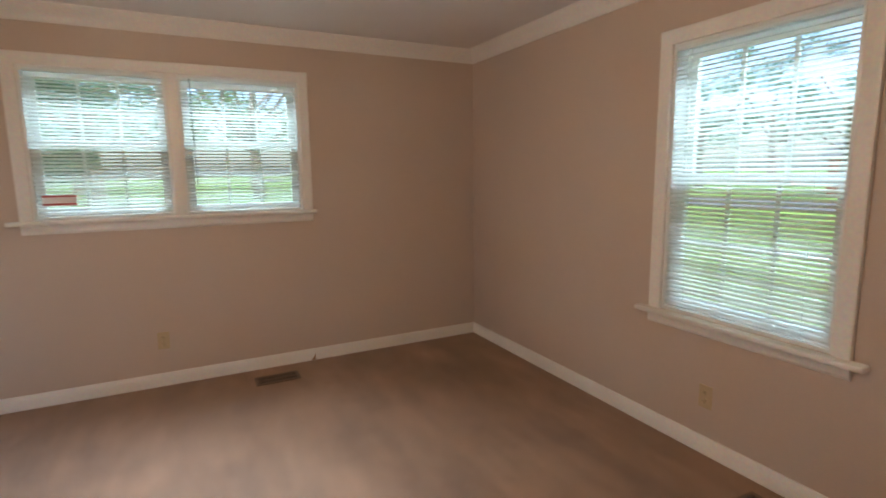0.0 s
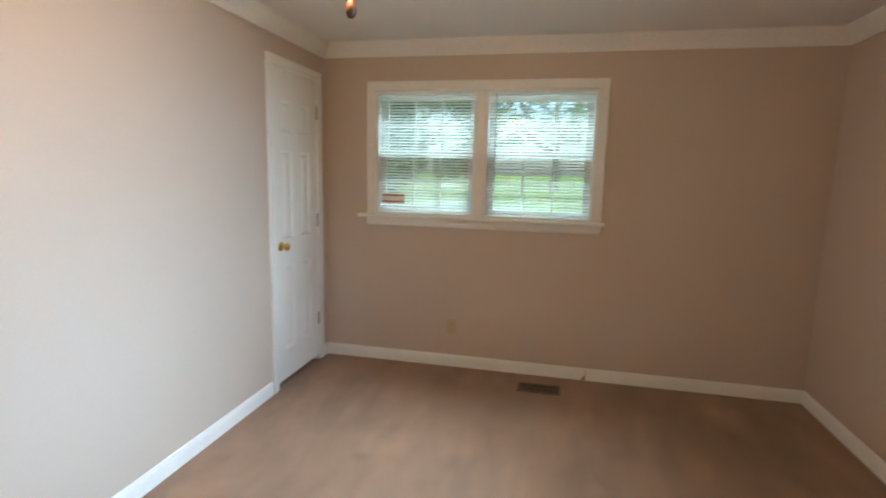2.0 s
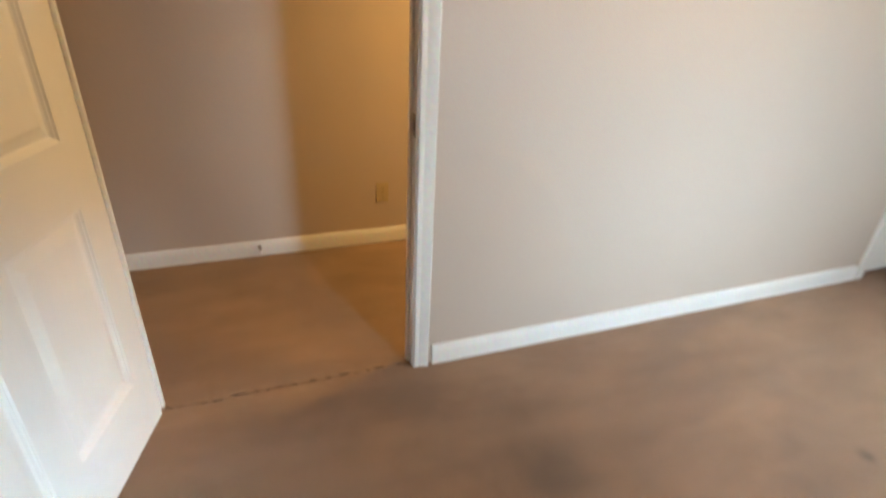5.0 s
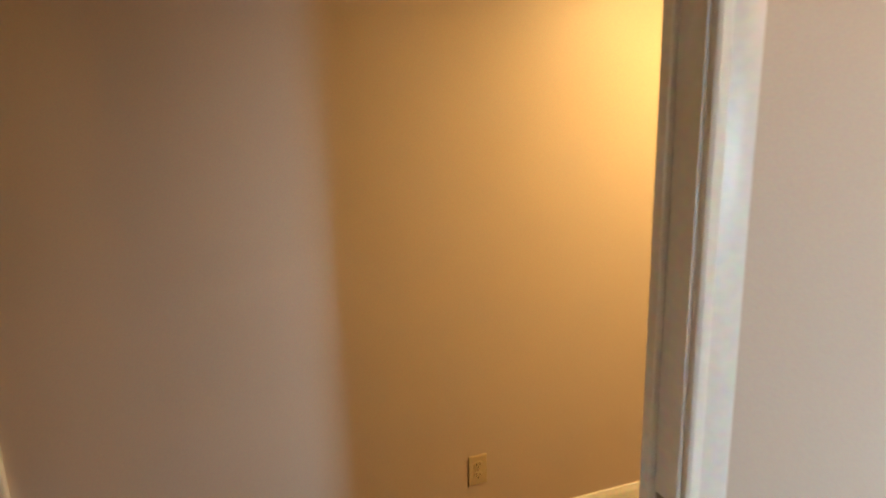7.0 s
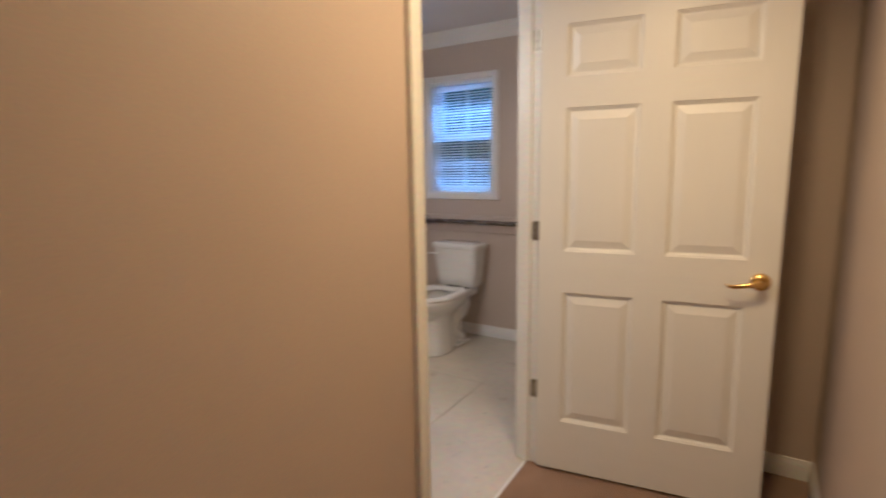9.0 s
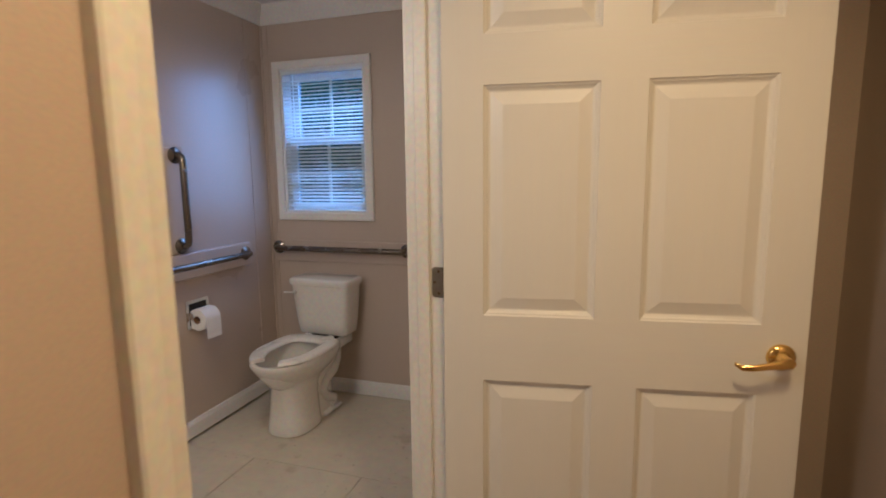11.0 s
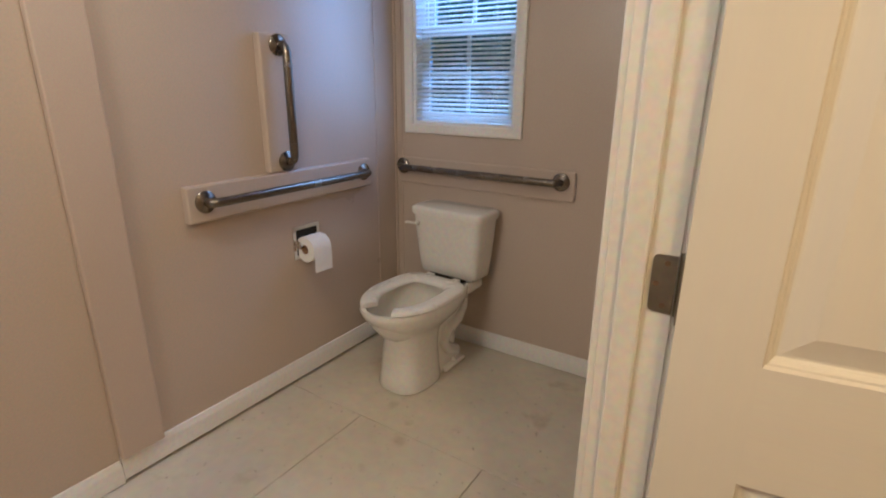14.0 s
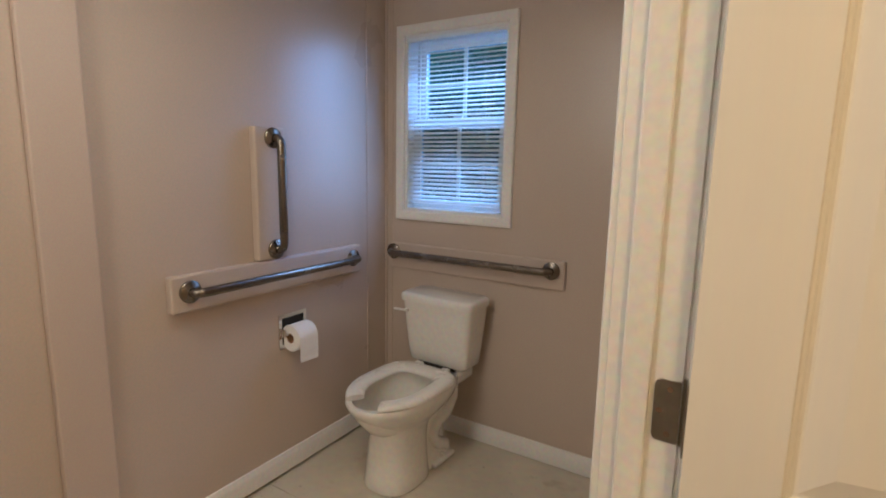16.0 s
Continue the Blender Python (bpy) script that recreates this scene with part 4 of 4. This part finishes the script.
def toilet():
    t = thing("toilet", pose(-2.245, BATH_N - 0.02, 0, 0, 0, -2.5), "white two-piece toilet with an open-front seat and no lid", "toilet")
    n = 36
    rings = []
    for z, back, front, rx, pw in ((0.0, -0.30, -0.588, 0.117, 2.6), (0.012, -0.30, -0.592, 0.119, 2.6), (0.05, -0.305, -0.586, 0.113, 2.6), (0.16, -0.31, -0.572, 0.104, 2.6), (0.23, -0.30, -0.568, 0.103, 2.5), (0.262, -0.27, -0.576, 0.110, 2.4),
                                   (0.29, -0.21, -0.600, 0.130, 2.3), (0.32, -0.15, -0.638, 0.156, 2.2), (0.35, -0.115, -0.668, 0.174, 2.2), (0.378, -0.10, -0.688, 0.182, 2.2), (0.396, -0.10, -0.694, 0.183, 2.2), (0.405, -0.105, -0.690, 0.179, 2.2)):
        rings.append(oval(0, (back + front) / 2, z, rx, abs(front - back) / 2, n, pw))
    cy = -0.445
    rings.append(oval(0, cy - 0.01, 0.405, 0.140, 0.222, n))
    for z, k in ((0.385, 1.0), (0.33, 0.93), (0.27, 0.74), (0.23, 0.5), (0.215, 0.28)):
        rings.append(oval(0, cy - 0.01 + 0.03 * (1 - k), z, 0.140 * k, 0.222 * k, n))
    part("bowl", loft(rings), CERAMIC, t, "glossy white china bowl on a skirted foot", 50)
    part("water", loft([oval(0, cy, 0.246, 0.075, 0.11, 24), oval(0, cy, 0.2475, 0.075, 0.11, 24)]), FAR_GLASS, t)
    # trapway bulges on both sides of the foot
    rings = []
    for z, back, front, rx in ((0.0, -0.11, -0.40, 0.092), (0.018, -0.11, -0.40, 0.094), (0.034, -0.125, -0.40, 0.080), (0.07, -0.14, -0.40, 0.066), (0.18, -0.135, -0.38, 0.062), (0.25, -0.12, -0.28, 0.072), (0.31, -0.10, -0.235, 0.09), (0.36, -0.06, -0.215, 0.112)):
        rings.append(oval(0, (back + front) / 2, z, rx, abs(front - back) / 2, n, 3.0))
    part("rear_foot", loft(rings), CERAMIC, t, smooth=45)
    for s in (-1, 1):
        pts = [(s * 0.082, -0.15, 0.335), (s * 0.072, -0.135, 0.28), (s * 0.064, -0.165, 0.215), (s * 0.060, -0.245, 0.185), (s * 0.060, -0.275, 0.135), (s * 0.060, -0.235, 0.085), (s * 0.060, -0.175, 0.05)]
        part("trapway", tube(pts, 0.031, 12), CERAMIC, t, smooth=60)
        part("bolt_cap", lathe([(0.014, 0.0), (0.014, 0.012), (0.010, 0.019), (0.003, 0.022)], 14, None, "z", (s * 0.088, -0.225, 0.016)), CERAMIC, t, "white bolt cap", 50)
        part("foot_flange", block((s * 0.05, -0.315, 0.0), (s * 0.112, -0.150, 0.024), 0.010, seg=3), CERAMIC, t, smooth=40)
    part("deck", block((-0.125, -0.235, 0.345), (0.125, -0.02, 0.405), 0.02, seg=3), CERAMIC, t, smooth=40)
    part("gasket", block((-0.10, -0.17, 0.4052), (0.10, -0.06, 0.424), 0.004), DARK, t)
    rings = []
    for z, hw, y0, y1 in ((0.420, 0.152, -0.165, -0.022), (0.428, 0.160, -0.172, -0.016), (0.50, 0.170, -0.180, -0.012), (0.62, 0.183, -0.188, -0.008), (0.708, 0.191, -0.193, -0.006)):
        rings.append(oval(0, (y0 + y1) / 2, z, hw, (y1 - y0) / 2, 40, 7.0))
    part("tank", loft(rings), CERAMIC, t, "white china tank", 40)
    rings = []
    for z, k in ((0.709, -0.004), (0.711, 0.006), (0.735, 0.008), (0.745, 0.002), (0.750, -0.010)):
        rings.append(oval(0, -0.100, z, 0.194 + k, 0.097 + k * 0.8, 40, 7.0))
    part("tank_lid", loft(rings), CERAMIC, t, "white china tank lid", 40)
    lev = part("flush_lever", lathe([(0.011, -0.193), (0.012, -0.200), (0.008, -0.206)], 14, None, "y", (-0.150, 0, 0.668)), SEAT, t, "white flush lever")
    part("lever_arm", tube([(-0.150, -0.207, 0.668), (-0.175, -0.212, 0.668), (-0.200, -0.210, 0.666), (-0.214, -0.207, 0.664)], 0.0062, 8), SEAT, lev, smooth=60)
    # open-front seat
    rings = []
    m = 60
    gap = 0.46
    for i in range(m + 1):
        a = -math.pi / 2 + gap + (2 * math.pi - 2 * gap) * i / m
        c, s = math.cos(a), math.sin(a)
        k = 4.0 if s > 0 else 2.0
        shape = lambda rx, ry, off: (rx * math.copysign(abs(c) ** (2 / k), c), off + ry * math.copysign(abs(s) ** (2 / k), s))
        ox, oy = shape(0.186, 0.245, cy)
        ix, iy = shape(0.105, 0.160, cy - 0.008)
        h = 0.0 if 0 < i < m else 0.003
        ring = []
        for u, z in ((0.0, 0.413), (0.02, 0.422), (0.12, 0.4295), (0.5, 0.4305), (0.85, 0.4265), (0.98, 0.419), (1.0, 0.412), (0.9, 0.4075), (0.1, 0.4075)):
            ring.append((ox + (ix - ox) * u, oy + (iy - oy) * u, z - h))
        rings.append(ring)
    part("seat", loft(rings), SEAT, t, "white open-front plastic seat", 45)
    for s in (-1, 1):
        part("seat_hinge", block((s * 0.055, -0.212, 0.4055), (s * 0.095, -0.180, 0.428), 0.006, seg=2), SEAT, t, smooth=40)
    return t


toilet()


def grab_bar(label, a, b, out, stand=0.048, r=0.0165):
    """A bent steel bar between two flanges on a wall; out is the way off the wall."""
    t = thing("grab_bar", Matrix.Translation(a), label, "grab bar", "steel grab bars")
    o = Vector(out)
    e = Vector(b) - Vector(a)
    d = e.normalized()
    R = 0.030
    pts = [o * 0.001, o * (stand - R)]
    for k in range(1, 8):
        q = math.pi / 2 * k / 7
        pts.append(o * (stand - R + R * math.sin(q)) + d * (R - R * math.cos(q)))
    far = [e + (p - d * p.dot(d)) - d * p.dot(d) for p in pts]
    part("bar", tube(pts + far[::-1], r, 16), STEEL, t, "brushed stainless steel bar", 60)
    axis = max(range(3), key=lambda i: abs(o[i]))
    sign = 1 if o[axis] > 0 else -1
    for p in (Vector((0, 0, 0)), e):
        part("flange", lathe([(0.039, 0.0), (0.0395, sign * 0.006), (0.035, sign * 0.011), (0.022, sign * 0.0125), (0.018, sign * 0.016)], 28, None, "xyz"[axis], p), STEEL, t, "round steel flange cover", 45)
    return t


def backing_board(label, a, b):
    bm = block(a, b, 0.007, seg=2)
    org = Vector(a)
    bmesh.ops.translate(bm, verts=bm.verts, vec=-org)
    ob = part("backing_board", bm, BATH_PAINT)
    ob.matrix_world = Matrix.Translation(org)
    return tagged(ob, label, "board", "painted backing boards")


backing_board("beige painted board behind the long grab bar", (BATH_W, -1.135, 0.828), (BATH_W + 0.036, -0.195, 0.958))
backing_board("upright beige painted board behind the short grab bar", (BATH_W, -0.782, 0.960), (BATH_W + 0.036, -0.640, 1.472))
backing_board("beige painted board behind the grab bar over the tank", (-2.655, BATH_N - 0.019, 0.815), (-1.715, BATH_N, 0.945))
grab_bar("long brushed steel grab bar on a beige board", (BATH_W + 0.036, -1.070, 0.900), (BATH_W + 0.036, -0.250, 0.900), (1, 0, 0))
grab_bar("short upright brushed steel grab bar on a beige board", (BATH_W + 0.036, -0.700, 1.432), (BATH_W + 0.036, -0.700, 1.0), (1, 0, 0))
grab_bar("brushed steel grab bar on the wall above the tank", (-2.625, BATH_N - 0.019, 0.900), (-1.775, BATH_N - 0.019, 0.900), (0, -1, 0))


def paper_holder():
    y0, y1, z0, z1 = -0.675, -0.525, 0.566, 0.712
    yc, zc = (y0 + y1) / 2, (z0 + z1) / 2
    t = thing("paper_holder", pose(BATH_W, yc, zc), "chrome recessed toilet paper holder in the wall", "paper holder")
    hw, hh = (y1 - y0) / 2, (z1 - z0) / 2
    part("frame", wall_mesh(-hw, hw, -hh, hh, 0.006, [(-hw + 0.016, hw - 0.016, -hh + 0.016, hh - 0.016)], lambda u, d, z: (0.0005 + d, u, z)), CHROME, t, "polished chrome frame")
    # flat dark sheet on the wall, coloured as the shade of a recess
    part("recess_shade", block((0.0004, -hw + 0.014, -hh + 0.014), (0.0016, hw - 0.014, hh - 0.014)), DARK, t)
    for s in (-1, 1):
        part("bracket", block((0.001, s * (hw - 0.020), -0.022), (0.030, s * (hw - 0.012), 0.012), 0.003), CHROME, t)
    part("roller", tube([(0.026, -hw + 0.014, -0.012), (0.026, hw - 0.014, -0.012)], 0.011, 14), CHROME, t, smooth=50)
    r = thing("toilet_paper_roll", pose(BATH_W + 0.042, yc + 0.002, zc - 0.024), "nearly full white toilet paper roll with a hanging sheet", "toilet paper")
    w = 0.050
    rings = []
    for rad, y in ((0.021, -w), (0.055, -w), (0.0565, -w + 0.002), (0.0565, w - 0.002), (0.055, w), (0.021, w), (0.0205, w - 0.002), (0.0205, -w + 0.002), (0.021, -w)):
        rings.append([(rad * math.cos(2 * math.pi * k / 36), y, rad * math.sin(2 * math.pi * k / 36)) for k in range(36)])
    part("roll", loft(rings, None, False), PAPER, r, smooth=50)
    bm = bmesh.new()
    path = [(0.0572 * math.cos(q), 0.0572 * math.sin(q)) for q in [radians(70 - 10 * k) for k in range(8)]] + [(0.0575, -0.02), (0.058, -0.05), (0.0565, -0.075), (0.058, -0.094)]
    loft([[(x, -w, z), (x, -w * 0.3, z + 0.0008), (x, w * 0.4, z - 0.0006), (x, w, z - 0.004 * (i > 9)), (x + 0.0008, w, z - 0.004 * (i > 9)), (x + 0.0008, -w, z)] for i, (x, z) in enumerate(path)], bm)
    part("sheet", bm, PAPER, r, "hanging paper sheet")
    part("core", wall_core(w), RAW, r)


def wall_core(w):
    rings = []
    for rad, y in ((0.0200, -w), (0.0204, -w), (0.0204, w), (0.0200, w), (0.0188, w), (0.0188, -w), (0.0200, -w)):
        rings.append([(rad * math.cos(2 * math.pi * k / 24), y, rad * math.sin(2 * math.pi * k / 24)) for k in range(24)])
    return loft(rings, None, False)


paper_holder()


# ---- outside ----
GROUND = -0.45
setting("ground", block((-400, -400, GROUND - 0.5), (400, 400, GROUND)), GRASS, "mown green lawn", "lawn")
setting("road", block((24.0, -300, GROUND - 0.1), (30.5, 300, GROUND + 0.02)), ASPHALT, "grey asphalt road", "road")


def tree(name, label, m, h, r, leaf, seed, count=2600, low=0.32, size=0.0):
    rng = random.Random(seed)
    t = thing(name, m, label, name, "garden " + name + "s")
    rings = []
    for k in range(7):
        f = k / 6
        rr = h * 0.026 * (1.35 - f) + 0.02
        rings.append(oval(0.12 * math.sin(f * 3 + seed), 0.1 * math.cos(f * 2.2 + seed), h * 0.62 * f, rr, rr, 9))
    bm = loft(rings)
    tips = []
    for k in range(9):
        a, z0 = k * 2.4 + seed, h * rng.uniform(0.25, 0.55)
        ln = r * rng.uniform(0.6, 0.95)
        tip = (ln * math.cos(a), ln * math.sin(a), z0 + h * rng.uniform(0.12, 0.34))
        mid = (tip[0] * 0.45, tip[1] * 0.45, z0 + (tip[2] - z0) * 0.35)
        tube([(0, 0, z0), mid, tip], h * 0.008, 6, bm)
        tips.append(Vector(tip))
    part("trunk", bm, BARK, t)
    clumps = []
    for k in range(34):
        base = rng.choice(tips)
        clumps.append((base + Vector((rng.gauss(0, r * 0.3), rng.gauss(0, r * 0.3), rng.gauss(0.2, h * 0.13))), r * rng.uniform(0.16, 0.36)))
    verts, faces = [], []
    for k in range(count):
        c, cr = rng.choice(clumps)
        d = Vector((rng.gauss(0, 1), rng.gauss(0, 1), rng.gauss(0, 0.8)))
        p = c + d.normalized() * cr * rng.random() ** 0.4
        if p.z < h * low:
            p.z = h * low + rng.random() * h * 0.1
        s = size * rng.uniform(0.6, 1.3) if size else rng.uniform(0.07, 0.17) * (h / 9)
        u = Vector((rng.gauss(0, 1), rng.gauss(0, 1), rng.gauss(0, 0.5))).normalized()
        w = u.orthogonal().normalized()
        q = len(verts)
        verts += [p - u * s, p + w * s * 0.5 + u * 0.1 * s, p + u * s, p - w * s * 0.5 + u * 0.1 * s]
        faces.append((q, q + 1, q + 2, q + 3))
    me = bpy.data.meshes.new("crown")
    me.from_pydata([tuple(p) for p in verts], [], faces)
    me.materials.append(leaf)
    crown = new("crown", me)
    crown.parent = t
    return t


oak = tree("tree", "tall green broadleaf tree on the lawn", pose(-3.0, 32, GROUND), 12, 4.2, LEAF, 3, 1500)
for x, y, s, z in ((6.5, 38, 1.1, 40), (1.2, 52, 1.25, 130), (15, 46, 1.2, 75), (-15, 43, 1.3, 20), (24, 56, 1.3, 260), (9.5, 62, 1.4, 310), (-8, 60, 1.4, 165)):
    o = copy_thing(oak, pose(x, y, GROUND, 0, 0, z))
    o.scale = (s, s, s)
low_tree = tree("tree", "leafy green tree close to the bathroom window", pose(-5.4, 8.2, GROUND), 6.5, 3.0, LEAF_DARK, 11, 8000, 0.03)
for x, y, s, z in ((-4.9, 5.6, 0.72, 250), (-7.0, 6.2, 0.8, 120), (-9.0, 9.0, 1.15, 90), (-7.2, 12.0, 1.35, 200), (-11.5, 13.0, 1.4, 300), (-4.2, 13.5, 1.2, 150), (-14.5, 10.5, 1.3, 40), (-9.0, 17.0, 1.6, 10)):
    o = copy_thing(low_tree, pose(x, y, GROUND, 0, 0, z))
    o.scale = (s, s, s)
shrub = tree("shrub", "dense leafy green shrub on the lawn behind the bathroom", pose(-5.0, 6.6, GROUND), 2.6, 1.7, LEAF_DARK, 21, 5200, 0.04, 0.11)
for x, y, s, z in ((-7.6, 7.4, 1.1, 70), (-3.6, 8.4, 1.1, 160), (-10.0, 8.8, 1.2, 250), (-6.3, 9.6, 1.3, 310)):
    o = copy_thing(shrub, pose(x, y, GROUND, 0, 0, z))
    o.scale = (s, s, s)
pine = tree("tree", "dark green tree across the road", pose(37, 13, GROUND), 9, 3.4, LEAF_DARK, 5)
for x, y, s, z in ((39, -4, 0.9, 60), (58, 30, 1.6, 150), (60, 4, 1.7, 240), (62, -22, 1.6, 330), (44, 28, 1.3, 20)):
    o = copy_thing(pine, pose(x, y, GROUND, 0, 0, z))
    o.scale = (s, s, s)


def house(name, label, m, w, d, h):
    """A low house; local x along the front, the front at y = 0 facing -y."""
    t = thing(name, m, label, "house")
    holes = [(1.5, 2.9, 0.9, 2.2), (4.6, 5.6, 0.1, 2.2), (7.2, 9.0, 0.9, 2.2), (10.4, 13.0, 0.1, 2.2)]
    part("wall", wall_mesh(0, w, 0, h, 0.2, holes, lambda u, q, z: (u, q, z)), BRICK, t)
    for name2, a, b in (("wall", (0, 0.2, 0), (0.2, d, h)), ("wall", (w - 0.2, 0.2, 0), (w, d, h)), ("wall", (0.2, d - 0.2, 0), (w - 0.2, d, h))):
        part(name2, block(a, b), BRICK, t)
    for i, (u0, u1, z0, z1) in enumerate(holes):
        wd = part("window" if i in (0, 2) else ("door" if i == 1 else "garage_door"), wall_mesh(u0, u1, z0, z1, 0.06, [(u0 + 0.08, u1 - 0.08, z0 + 0.08, z1 - 0.08)], lambda u, q, z: (u, 0.05 + q, z)), TRIM, t)
        part("pane", block((u0 + 0.08, 0.07, z0 + 0.08), (u1 - 0.08, 0.09, z1 - 0.08)), FAR_GLASS if i in (0, 2) else TRIM, wd)
    rd, e = d / 2 + 0.5, h + 1.9
    bm = loft([[(-0.5, -0.5, h), (-0.5, d / 2, e), (-0.5, d + 0.5, h), (-0.5, d / 2, e - 0.25)], [(w + 0.5, -0.5, h), (w + 0.5, d / 2, e), (w + 0.5, d + 0.5, h), (w + 0.5, d / 2, e - 0.25)]])
    part("roof", bm, ROOF, t)
    for x in (0, w - 0.2):
        part("gable", loft([[(x, 0.0, h), (x, d / 2, e - 0.3), (x, d, h)], [(x + 0.2, 0.0, h), (x + 0.2, d / 2, e - 0.3), (x + 0.2, d, h)]]), BRICK, t)
    return t


house("house", "low orange brick house across the road", pose(41, 16, GROUND, 0, 0, -90), 15, 8, 2.6)
house("house", "low orange brick house further down the road", pose(43, -12, GROUND, 0, 0, -84), 15, 8, 2.6)
